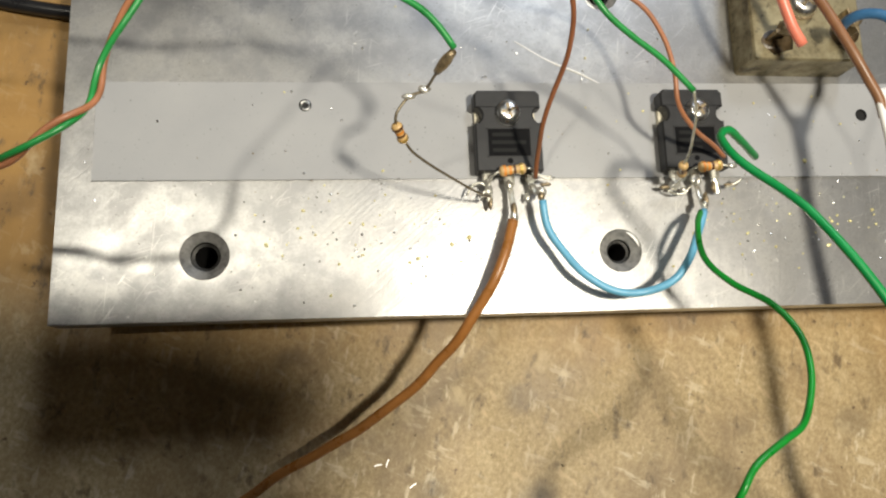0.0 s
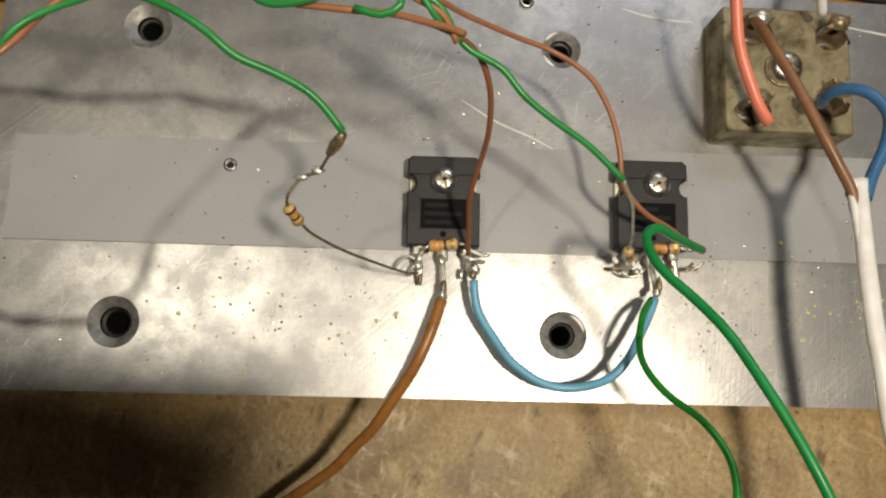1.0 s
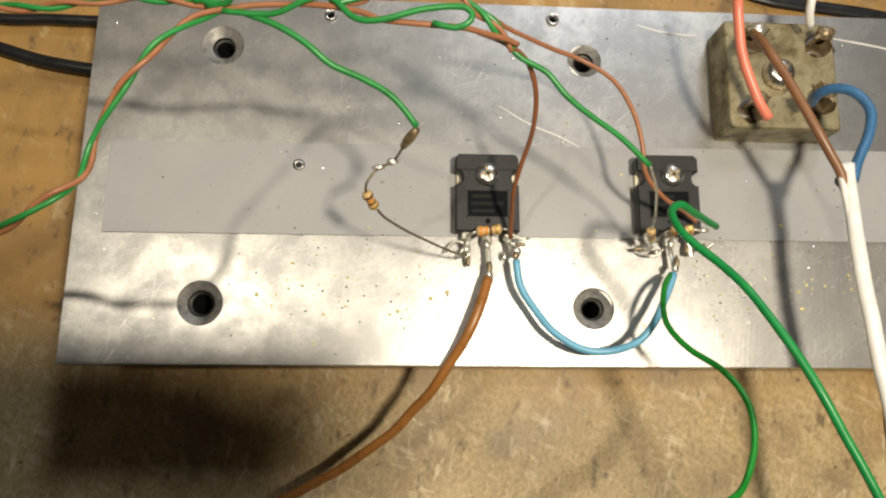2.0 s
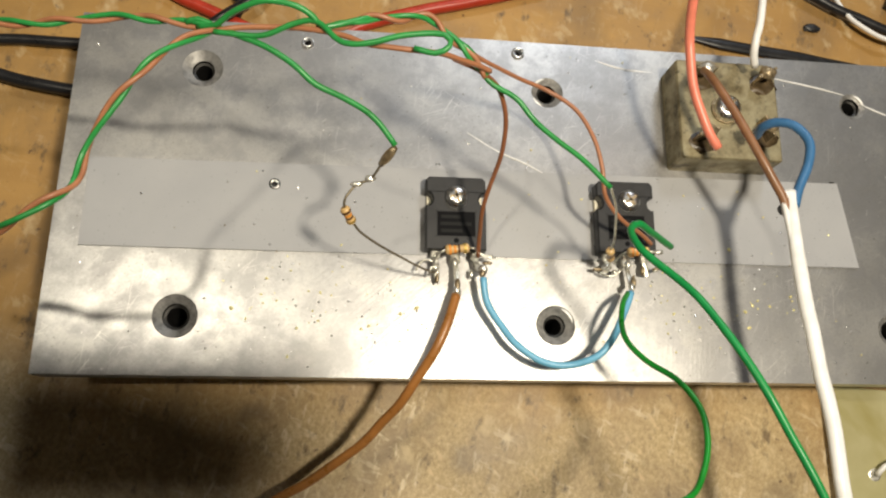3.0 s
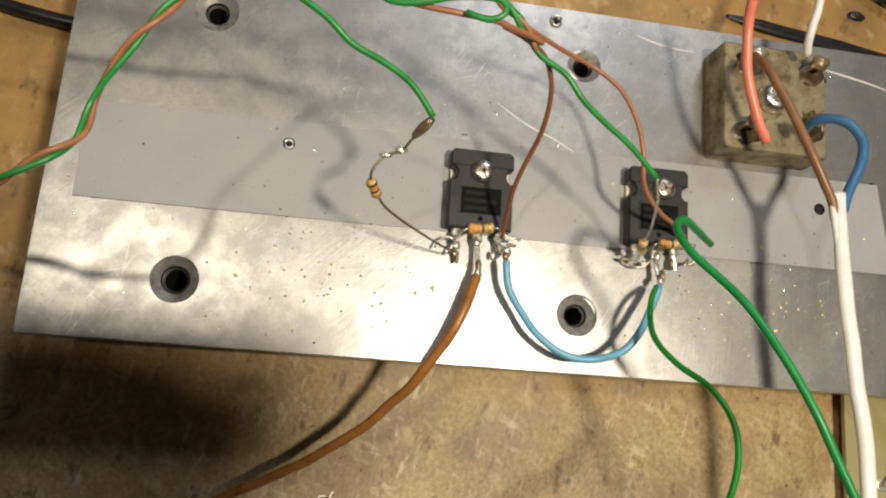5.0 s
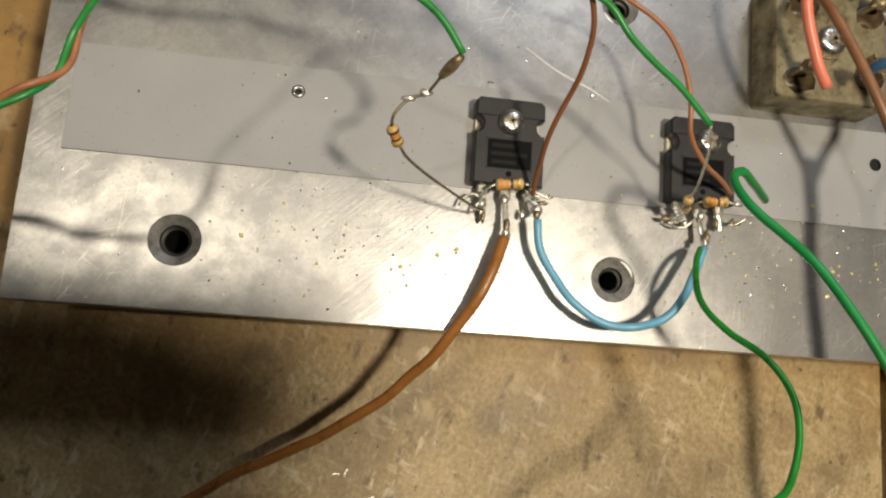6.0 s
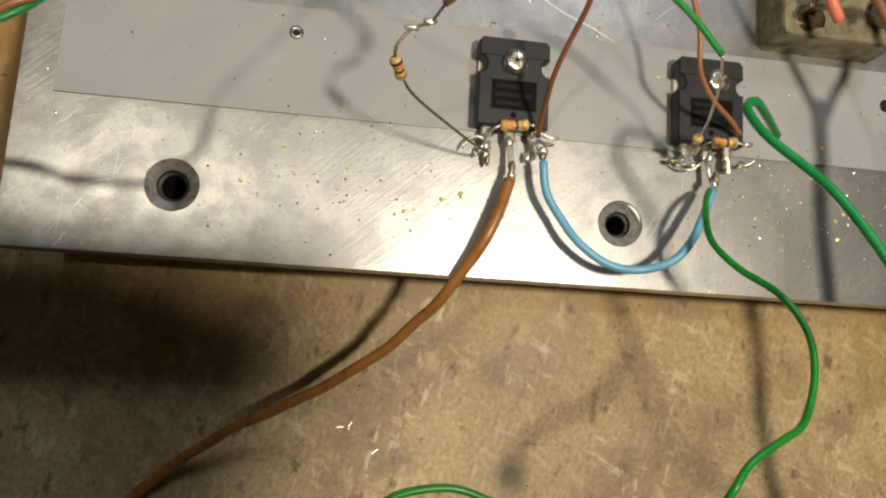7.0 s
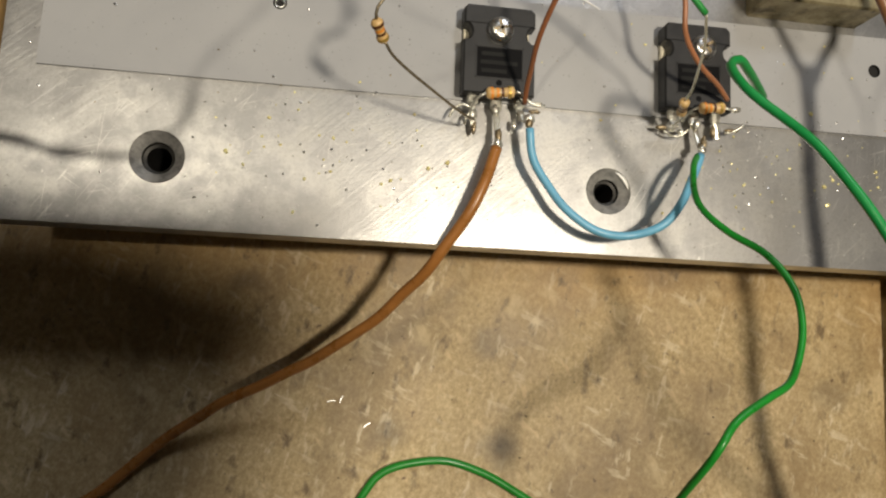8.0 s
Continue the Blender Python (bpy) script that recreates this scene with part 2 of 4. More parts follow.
BRASS = make_plain("brass_swarf", (0.96, 0.80, 0.38), 0.25, 0.15, 900, 0.2, 0)
WALL = make_plain("painted_plaster", (0.62, 0.60, 0.55), 0.8, 0, 6, 0.06, 0.05)
FLOOR = make_plain("grey_concrete", (0.28, 0.27, 0.25), 0.8, 0, 8, 0.15, 0.1)
LAMP_PAINT = make_plain("black_lamp_enamel", (0.03, 0.03, 0.032), 0.4, 0, 60, 0.15, 0.05)
BLACK_PLASTIC = make_plain("dusty_black_plastic", (0.020, 0.020, 0.022), 0.45, 0, 220, 0.3, 0.15)

# ---- builders ----


def finish(name, bm, mat, smooth=False):
    bmesh.ops.recalc_face_normals(bm, faces=bm.faces[:])
    me = bpy.data.meshes.new(name)
    bm.to_mesh(me)
    bm.free()
    for mm in (mat if isinstance(mat, (list, tuple)) else [mat]):
        me.materials.append(mm)
    if smooth:
        me.shade_smooth()
    return new(name, me)


def part(name, bm, mat, parent=None, label="", smooth=False):
    ob = finish(name, bm, mat, smooth)
    if parent is not None:
        ob.parent = parent
    if label:
        tagged(ob, label)
    return ob


def thing(name, label, category, place=(0, 0, 0), group="", kind=""):
    ob = new(name)
    ob.location = place
    ob.empty_display_size = 0.005
    bpy.context.view_layer.update()
    return tagged(ob, label, category, group, kind)


def hang(child, parent):
    """Parent without moving the part."""
    child.parent = parent
    child.matrix_parent_inverse = Matrix.Translation(parent.location).inverted()
    return child


def glide(points, step=0.0012):
    """A smooth path through the points, evenly stepped."""
    p = [Vector(q) for q in points]
    p = [2 * p[0] - p[1]] + p + [2 * p[-1] - p[-2]]
    out = []
    for i in range(1, len(p) - 2):
        a, b, c, d = p[i - 1:i + 3]
        n = max(2, int((c - b).length / step))
        for k in range(n):
            u = k / n
            out.append(0.5 * (2 * b + (c - a) * u + (2 * a - 5 * b + 4 * c - d) * u * u + (3 * b - a - 3 * c + d) * u ** 3))
    out.append(p[-2])
    return out


def sweep(bm, path, radius, sides=10, flat=1.0):
    """A round (or flattened) tube along a path; radius may be a function of 0..1."""
    rings, last = [], None
    n = len(path)
    for i, q in enumerate(path):
        t = (path[min(i + 1, n - 1)] - path[max(i - 1, 0)]).normalized()
        if last is None:
            u = t.cross(Vector((0, 0, 1)))
            u = u.normalized() if u.length > 1e-4 else Vector((1, 0, 0))
        else:
            u = (last - t * last.dot(t)).normalized()
        last = u
        v = t.cross(u)
        r = radius(i / (n - 1)) if callable(radius) else radius
        rings.append([bm.verts.new(q + u * (r * math.cos(a)) + v * (r * flat * math.sin(a))) for a in (2 * math.pi * k / sides for k in range(sides))])
    for a, b in zip(rings, rings[1:]):
        for k in range(sides):
            bm.faces.new((a[k], a[(k + 1) % sides], b[(k + 1) % sides], b[k]))
    bm.faces.new(rings[0])
    bm.faces.new(rings[-1])
    return bm


def wobble(path, size, seed):
    """Small kinks that a handled wire keeps."""
    o = Vector((seed * 3.1, seed * 1.7, seed * 0.9))
    return [q + size * noise.noise_vector(q * 90 + o) for q in path]


def wire(name, points, radius, mat, label, seed=1, sides=10, flat=1.0, kink=0.0005, group=""):
    bm = sweep(bmesh.new(), wobble(glide(points), kink, seed), radius, sides, flat)
    ob = finish(name, bm, mat, True)
    return tagged(ob, label, "wire", group)


def twisted(name, points, radius, mats, label, pitch, names, seed=1):
    path = wobble(glide(points, 0.0009), 0.0008, seed)
    base = thing(name, label, "wire", path[0])
    for s, (mat, nm) in enumerate(zip(mats, names)):
        out, run = [], 0.0
        for i, q in enumerate(path):
            t = (path[min(i + 1, len(path) - 1)] - path[max(i - 1, 0)]).normalized()
            u = t.cross(Vector((0, 0, 1))).normalized()
            v = t.cross(u)
            if i:
                run += (q - path[i - 1]).length
            a = 2 * math.pi * run / pitch + s * math.pi + 1.3 * noise.noise(q * 60)
            out.append(q + radius * (u * math.cos(a) + v * math.sin(a)))
        hang(part(nm, sweep(bmesh.new(), out, radius, 8), mat, smooth=True), base)
    return base


def box(bm, lo, hi, bevel=0.0):
    made = bmesh.ops.create_cube(bm, size=1.0)
    s = [h - l for l, h in zip(lo, hi)]
    c = [(h + l) / 2 for l, h in zip(lo, hi)]
    bmesh.ops.transform(bm, matrix=Matrix.Translation(c) @ Matrix.Diagonal((*s, 1)), verts=made["verts"])
    if bevel:
        es = list({e for v in made["verts"] for e in v.link_edges})
        bmesh.ops.bevel(bm, geom=es, offset=bevel, segments=2, affect="EDGES", profile=0.6)
    return bm


def lathe(bm, profile, sides=32, place=(0, 0, 0), axis=(0, 0, 1)):
    """Turn a profile of (radius, height) round an axis."""
    m = Matrix.Translation(place) @ Vector((0, 0, 1)).rotation_difference(Vector(axis)).to_matrix().to_4x4()
    rings = []
    for r, h in profile:
        if r < 1e-7:
            rings.append([bm.verts.new(m @ Vector((0, 0, h)))])
        else:
            rings.append([bm.verts.new(m @ Vector((r * math.cos(a), r * math.sin(a), h))) for a in (2 * math.pi * k / sides for k in range(sides))])
    for a, b in zip(rings, rings[1:]):
        for k in range(sides):
            k2 = (k + 1) % sides
            if len(a) == 1:
                bm.faces.new((a[0], b[k], b[k2]))
            elif len(b) == 1:
                bm.faces.new((a[k], a[k2], b[0]))
            else:
                bm.faces.new((a[k], a[k2], b[k2], b[k]))
    return bm


def prism(bm, outline, z0, z1, bevel=0.0004):
    """An outline raised from z0 to z1 with a chamfered top edge."""
    n = len(outline)
    inner = []
    for i, q in enumerate(outline):
        a, b = Vector(outline[i - 1]), Vector(outline[(i + 1) % n])
        q = Vector(q)
        d1, d2 = (q - a).normalized(), (b - q).normalized()
        nn = Vector((-d1.y - d2.y, d1.x + d2.x))
        nn = nn.normalized() if nn.length > 1e-6 else Vector((-d1.y, d1.x))
        inner.append(q + nn * bevel)
    rings = [[bm.verts.new((q[0], q[1], z)) for q in ring] for ring, z in ((outline, z0), (outline, z1 - bevel), (inner, z1))]
    for a, b in zip(rings, rings[1:]):
        for k in range(n):
            bm.faces.new((a[k], a[(k + 1) % n], b[(k + 1) % n], b[k]))
    bm.faces.new(rings[0][::-1])
    bm.faces.new(rings[-1])
    return bm


def blob(bm, place, size, seed, squash=(1, 1, 1)):
    """A lump of solder."""
    made = bmesh.ops.create_icosphere(bm, subdivisions=2, radius=1.0)
    for v in made["verts"]:
        d = v.co.normalized()
        k = 1 + 0.38 * noise.noise(d * 1.7 + Vector((seed, seed * 0.7, 3.3)))
        v.co = Vector(place) + Vector([d[i] * k * size * squash[i] for i in range(3)])
    return bm


# ---- the room and the bench ----
def room():
    for name, lo, hi, mat in (
            ("floor", (-2.0, -2.0, -0.96), (2.0, 1.2, -0.90), FLOOR), ("ceiling", (-2.0, -2.0, 1.6), (2.0, 1.2, 1.66), WALL),
            ("wall_west", (-2.06, -2.0, -0.9), (-2.0, 1.2, 1.6), WALL), ("wall_east", (2.0, -2.0, -0.9), (2.06, 1.2, 1.6), WALL),
            ("wall_south", (-2.0, -2.06, -0.9), (2.0, -2.0, 1.6), WALL), ("wall_north", (-2.0, 1.2, -0.9), (2.0, 1.26, 1.6), WALL)):
        tagged(finish(name, box(bmesh.new(), lo, hi), mat), "plain workshop " + name.split("_")[0], name.split("_")[0], kind="structure")


room()


def workbench():
    base = thing("workbench", "worn stained hardboard workbench with dark spots", "workbench", (0, 0, -0.9))
    top = box(bmesh.new(), (-0.9, -0.5, -0.03), (0.9, 0.6, 0.0), 0.002)
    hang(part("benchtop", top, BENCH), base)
    for x in (-0.82, 0.82):
        for y in (-0.42, 0.52):
            hang(part("leg", box(bmesh.new(), (x - 0.035, y - 0.035, -0.9), (x + 0.035, y + 0.035, -0.0303), 0.002), BENCH), base)
    return base


workbench()


def pendant(place, target):
    """A lamp shade over each lamp, on a cord from the ceiling."""
    base = thing("pendant_lamp", "black enamel work lamp hanging on a cord over the bench", "lamp", place)
    axis = (Vector(place) - Vector(target)).normalized()
    shade = [(0.060, -0.004), (0.050, 0.030), (0.026, 0.062), (0.012, 0.068), (0.0, 0.069)]
    inner = [(r * 0.96, h - 0.002) for r, h in shade[:-1][::-1]]
    hang(part("shade", lathe(bmesh.new(), shade[::-1] + inner[::-1][:1] + [(0.055, 0.012), (0.030, 0.055), (0.0, 0.058)], 32, place, axis), LAMP_PAINT, None, "black enamel shade", True), base)
    a = Vector(place) + axis * 0.068
    hang(part("cord", sweep(bmesh.new(), glide([a, a + axis * 0.05 + Vector((0, 0, 0.05)), Vector((a.x, a.y, 1.2)), Vector((a.x, a.y, 1.6))], 0.02), 0.003, 8), BLACK_PVC, None, "black flex", True), base)


pendant(LAMP_LEFT, (0.06, 0.02, 0.03))
pendant(LAMP_MAIN, (0.06, 0.0, 0.03))


def back_light_housing():
    """Housing added for the unseen broad back light, near the back wall."""
    place = Vector((0.45, 1.02, 1.12))
    base = thing("added_back_lamp", "added round white housing of the unseen back light, on a short wall arm", "lamp", place)
    axis = (place - Vector((0.1, 0.0, 0.0))).normalized()
    rim = [(0.152, -0.012), (0.168, -0.012), (0.168, 0.030), (0.120, 0.042), (0.004, 0.044)]
    hang(part("housing", lathe(bmesh.new(), rim + [(0.004, 0.006), (0.152, 0.006), (0.152, -0.012)], 40, place, axis), WALL, None, "", True), base)
    a = place + axis * 0.042
    hang(part("arm", sweep(bmesh.new(), [a, a + axis * 0.06, Vector((a.x + 0.03, 1.2, a.z + 0.07))], 0.010, 12), LAMP_PAINT, None, "black arm"), base)


back_light_housing()


def shade_boards():
    """Unseen boards added over the bench front to shade its near corner from lamps."""
    base = thing("shade_boards", "unseen dark boards added to shade the bench front", "shelf", (-0.05, -0.1, 0.256))
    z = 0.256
    # One board blocks the main lamp, the other the left lamp.
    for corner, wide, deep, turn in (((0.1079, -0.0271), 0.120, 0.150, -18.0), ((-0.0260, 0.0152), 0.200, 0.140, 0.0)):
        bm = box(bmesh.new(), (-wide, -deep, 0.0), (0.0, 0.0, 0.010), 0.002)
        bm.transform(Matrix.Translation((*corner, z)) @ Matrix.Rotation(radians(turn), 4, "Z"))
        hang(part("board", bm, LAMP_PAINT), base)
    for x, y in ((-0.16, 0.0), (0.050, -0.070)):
        hang(part("blocker_rod", sweep(bmesh.new(), [Vector((x, y, z + 0.0095)), Vector((x, y, 1.0)), Vector((x, y, 1.6))], 0.002, 8), STEEL), base)


shade_boards()

# ---- heat sink ----
TOP = 0.032
CORNERS = [(-0.0330, -0.0150), (0.2106, -0.0139), (0.2052, 0.0819), (-0.0308, 0.0822)]
SINKS = [(0.0, 0.0, 0.0056, 0.0034), (0.0976, 0.0, 0.0053, 0.0030), (0.1940, 0.0008, 0.0046, 0.0030),
         (0.0016, 0.0678, 0.0054, 0.0030), (0.0970, 0.0666, 0.0046, 0.0028), (0.1900, 0.0680, 0.0040, 0.0028)]
TAPPED = [(0.0226, 0.0356, 0.0011), (0.1643, 0.0345, 0.0014), (0.0887, 0.0782, 0.0015), (0.0293, 0.0772, 0.0014), (0.1806, 0.0428, 0.0012)]


def circle(x, y, r, n):
    return [(x + r * math.cos(2 * math.pi * k / n), y + r * math.sin(2 * math.pi * k / n)) for k in range(n)]


def slab(bm, corners, holes, z0, z1):
    """A slab with drilled holes; holes: (x, y, rim radius, rim depth, bore radius). Rims take the second material, bores the last."""
    top = [[bm.verts.new((x, y, z1)) for x, y in corners]]
    for x, y, big, depth, small in holes:
        top.append([bm.verts.new((a, b, z1)) for a, b in circle(x, y, big, 32)])
    edges = [bm.edges.new((lp[k], lp[(k + 1) % len(lp)])) for lp in top for k in range(len(lp))]
    bmesh.ops.triangle_fill(bm, use_beauty=True, use_dissolve=False, edges=edges)
    under = [[bm.verts.new((x, y, z0)) for x, y in corners]]
    for x, y, big, depth, small in holes:
        under.append([bm.verts.new((a, b, z0)) for a, b in circle(x, y, small, 32)])
    edges = [bm.edges.new((lp[k], lp[(k + 1) % len(lp)])) for lp in under for k in range(len(lp))]
    bmesh.ops.triangle_fill(bm, use_beauty=True, use_dissolve=False, edges=edges)
    low = under[0]
    n = len(corners)
    for k in range(n):
        bm.faces.new((top[0][k], top[0][(k + 1) % n], low[(k + 1) % n], low[k]))
    # Bore walls and ends get dark colours in place of the shade inside.
    for (x, y, big, depth, small), a in zip(holes, top[1:]):
        mid = [bm.verts.new((p, q, z1 - depth)) for p, q in circle(x, y, small, 32)]
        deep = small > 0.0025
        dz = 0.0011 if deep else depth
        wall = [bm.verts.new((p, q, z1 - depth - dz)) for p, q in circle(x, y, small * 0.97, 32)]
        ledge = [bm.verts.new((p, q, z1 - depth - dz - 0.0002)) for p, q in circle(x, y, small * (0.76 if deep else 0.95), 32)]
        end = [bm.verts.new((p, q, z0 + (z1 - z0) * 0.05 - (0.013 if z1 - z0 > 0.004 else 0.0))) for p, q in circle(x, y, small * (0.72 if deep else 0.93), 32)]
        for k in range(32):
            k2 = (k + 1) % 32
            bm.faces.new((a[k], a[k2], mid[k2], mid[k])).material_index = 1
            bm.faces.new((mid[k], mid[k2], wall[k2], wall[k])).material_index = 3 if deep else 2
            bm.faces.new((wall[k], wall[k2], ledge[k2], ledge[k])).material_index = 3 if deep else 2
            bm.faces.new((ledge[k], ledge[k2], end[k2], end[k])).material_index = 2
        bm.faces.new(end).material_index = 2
    return bm


def heat_sink():
    base = thing("heat_sink", "scratched machined aluminium heat sink plate with countersunk holes", "heat sink", (0.088, 0.033, 0))
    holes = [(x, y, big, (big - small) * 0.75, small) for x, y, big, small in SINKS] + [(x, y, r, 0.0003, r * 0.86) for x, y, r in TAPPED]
    hang(part("base_plate", slab(bmesh.new(), CORNERS, holes, TOP - 0.008, TOP), [ALU, BORE, HOLE_SHADE, STEP]), base)
    for y in (-0.0085, 0.0075, 0.0165, 0.0255, 0.0345, 0.0435, 0.0525, 0.0605, 0.0755):
        hang(part("fin", box(bmesh.new(), (-0.026, y - 0.0012, 0.0), (0.200, y + 0.0012, TOP - 0.0081), 0.0004), ALU), base)
    for x, y, r in TAPPED[:1] + TAPPED[2:4]:
        prof = [(r * 0.70, -0.002), (r * 0.72, 0.0003), (r * 0.92, 0.0006), (r * 1.12, 0.0004), (r * 1.25, -0.0003)]
        hang(part("threaded_insert", lathe(bmesh.new(), prof, 24, (x, y, TOP + 0.0003)), STEEL, None, "bright threaded insert", True), base)
    for pts in ([(0.0740, 0.0530, 0), (0.0835, 0.0478, 0), (0.0900, 0.0449, 0), (0.0960, 0.0419, 0)], [(0.1632, 0.0760, 0), (0.1750, 0.0742, 0), (0.1877, 0.0715, 0)], [(0.1925, 0.0690, 0), (0.1975, 0.0670, 0), (0.2030, 0.0650, 0)], [(0.1100, 0.0780, 0), (0.1200, 0.0755, 0), (0.1310, 0.0748, 0)]):
        path = [q + Vector((0, 0, TOP)) for q in glide(pts)]
        hang(part("scratch", sweep(bmesh.new(), wobble(path, 0.0002, 3), lambda u: 0.00012 + 0.00020 * math.sin(math.pi * u), 6, 0.5), BURR, None, "long bright scratch"), base)
    for x, y, r, a, b in ((0.1900, 0.0680, 0.0037, 5, 75), (0.0970, 0.0666, 0.0043, 100, 150), (0.0970, 0.0666, 0.0043, 200, 250), (0.1940, 0.0008, 0.0043, -10, 60), (0.0976, 0.0, 0.0047, 10, 70)):
        arc = [Vector((x + r * math.cos(radians(v)), y + r * math.sin(radians(v)), TOP - 0.0002)) for v in range(a, b + 1, 5)]
        hang(part("bright_burr", sweep(bmesh.new(), arc, lambda u: 0.0001 + 0.0004 * math.sin(math.pi * u), 8, 0.6), BURR, None, "bright burr on the rim of a hole", True), base)
    return base


heat_sink()


def pad():
    outline = [(-0.0250, 0.0173), (0.1855, 0.0184), (0.1818, 0.0432), (-0.0246, 0.0408)]
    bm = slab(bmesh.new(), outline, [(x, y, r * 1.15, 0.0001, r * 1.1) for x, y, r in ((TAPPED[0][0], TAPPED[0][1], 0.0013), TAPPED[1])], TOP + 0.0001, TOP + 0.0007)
    tagged(finish("thermal_pad", bm, [PAD, HOLE_SHADE, HOLE_SHADE]), "long grey silicone thermal pad strip on the plate", "thermal pad")


pad()
PADTOP = TOP + 0.0007

# ---- transistors ----


def cross_screw(parent, place, r=0.0027, h=0.0019, turn=0.3):
    bm = lathe(bmesh.new(), [(r * 1.02, 0), (r * 1.02, h * 0.35), (r * 0.92, h * 0.72), (r * 0.70, h * 0.94), (r * 0.45, h), (0.0, h * 1.02)], 28, place)
    head = hang(part("screw", bm, STEEL, None, "bright cross-head screw", True), parent)
    for a in (turn, turn + math.pi / 2):
        bm = box(bmesh.new(), (-r * 0.62, -r * 0.12, 0), (r * 0.62, r * 0.12, r * 0.03))
        bm.transform(Matrix.Translation((place[0], place[1], place[2] + h * 0.985)) @ Matrix.Rotation(a, 4, "Z"))
        s = part("screw_slot", bm, DULL)
        s.parent = head
    return head


def transistor(cx, y0, y1, turn, screw_turn, label, shift=0.0):
    """A power transistor in a flat three-lead package: cx its middle, y0 and y1 its lower and upper edge."""
    base = thing("power_transistor", label, "transistor", (cx, y0, PADTOP), "power transistors on the plate")
    w, hi = 0.00795, y1 - y0
    notch = y1 - 0.0062
    right = [(w, 0), (w, notch - 0.0020 - y0)]
    for k in range(7):
        a = -math.pi / 2 - math.pi * k / 6
        right.append((w + 0.0001 + 0.0019 * math.cos(a), notch - y0 + 0.0020 * math.sin(a)))
    right += [(w, notch + 0.0021 - y0), (w, hi - 0.0009), (w - 0.0009, hi)]
    outline = right + [(-x, y) for x, y in right[::-1]]
    m = Matrix.Translation((cx, y0, 0)) @ Matrix.Rotation(radians(turn), 4, "Z")

    def put(name, bm, mat, label="", smooth=False):
        bm.transform(m)
        return hang(part(name, bm, mat, None, label, smooth), base)
    z = PADTOP
    put("body", prism(bmesh.new(), outline, z + 0.0012, z + 0.0050, 0.0004), EPOXY)
    tab = [(-0.0074, 0.0012), (0.0074, 0.0012), (0.0074, hi - 0.0004), (-0.0074, hi - 0.0004)]
    put("metal_tab", prism(bmesh.new(), tab, z + 0.00005, z + 0.0013, 0.0001), TAB, "nickel-plated metal tab")
    cy = hi * 0.35
    put("marking_panel", box(bmesh.new(), (-0.0050, cy - 0.0033, z + 0.00498), (0.0050, cy + 0.0033, z + 0.00505)), EPOXY_DARK, "sunken dark marking panel")
    for k, (a, b) in enumerate(((-0.0040, 0.0006), (-0.0042, 0.0034), (-0.0040, 0.0010))):
        y = cy + 0.0019 - k * 0.0019
        put("marking_bar", box(bmesh.new(), (a, y - 0.00045, z + 0.00504), (b + 0.0006, y + 0.00045, z + 0.00509)), MARKING, "faint illegible marking line")
    rim = [(-0.0052, cy - 0.0035), (0.0052, cy - 0.0035), (0.0052, cy + 0.0035), (-0.0052, cy + 0.0035)]
    for k in range(4):
        a, b = Vector(rim[k]), Vector(rim[(k + 1) % 4])
        lo = (min(a.x, b.x) - 0.0001, min(a.y, b.y) - 0.0001, z + 0.00497)
        hi_ = (max(a.x, b.x) + 0.0001, max(a.y, b.y) + 0.0001, z + 0.00512)
        put("panel_rim", box(bmesh.new(), lo, hi_), EPOXY)
    put("moulding_dimple", lathe(bmesh.new(), [(0.0007, 0), (0.0006, 0.00008), (0, 0.00004)], 16, (0, hi * 0.125, z + 0.00499)), EPOXY_DARK)
    cross_screw(base, m @ Vector((shift, notch - y0 + 0.0006, z + 0.0049)), 0.0029, 0.0021, screw_turn)
    return base, m, z


T1, M1, Z1 = transistor(0.0703, 0.0182, 0.0381, 0.5, 0.25, "black power transistor screwed down, clean marking panel")
T2, M2, Z2 = transistor(0.1164, 0.0190, 0.0390, 0.5, 0.6, "black power transistor screwed down beside crossing wires", 0.0010)


def leads(base, m, z, specs):
    """Three flat leads; specs: (x, length, droop, wide)."""
    for x, length, dz, bend in specs:
        pts = [(x, 0.0004, z + 0.0024), (x, -0.0022, z + 0.0025), (x + bend * 0.4, -length * 0.6, z + 0.0026 + dz * 0.4), (x + bend, -length, z + 0.0026 + dz)]
        path = [m @ Vector(p) for p in glide(pts, 0.0006)]
        wide = lambda u: 0.00130 if u < 0.34 else 0.00070
        hang(part("lead", sweep(bmesh.new(), path, wide, 8, 0.45), LEAD, None, "tinned metal lead"), base)


leads(T1, M1, Z1, [(-0.0052, 0.0068, -0.0006, 0.0004), (0.0, 0.0100, 0.0012, 0.0004), (0.0052, 0.0052, 0.0012, 0.0008)])
leads(T2, M2, Z2, [(-0.0052, 0.0050, 0.0006, -0.0006), (0.0, 0.0090, 0.0018, 0.0006), (0.0052, 0.0056, -0.0006, 0.0008)])


def joint(base, spots):
    for k, (p, s, q, mat) in enumerate(spots):
        hang(part("solder_joint", blob(bmesh.new(), p, s, k * 2.3 + p[0] * 300, q), mat, None, "lumpy solder joint", True), base)


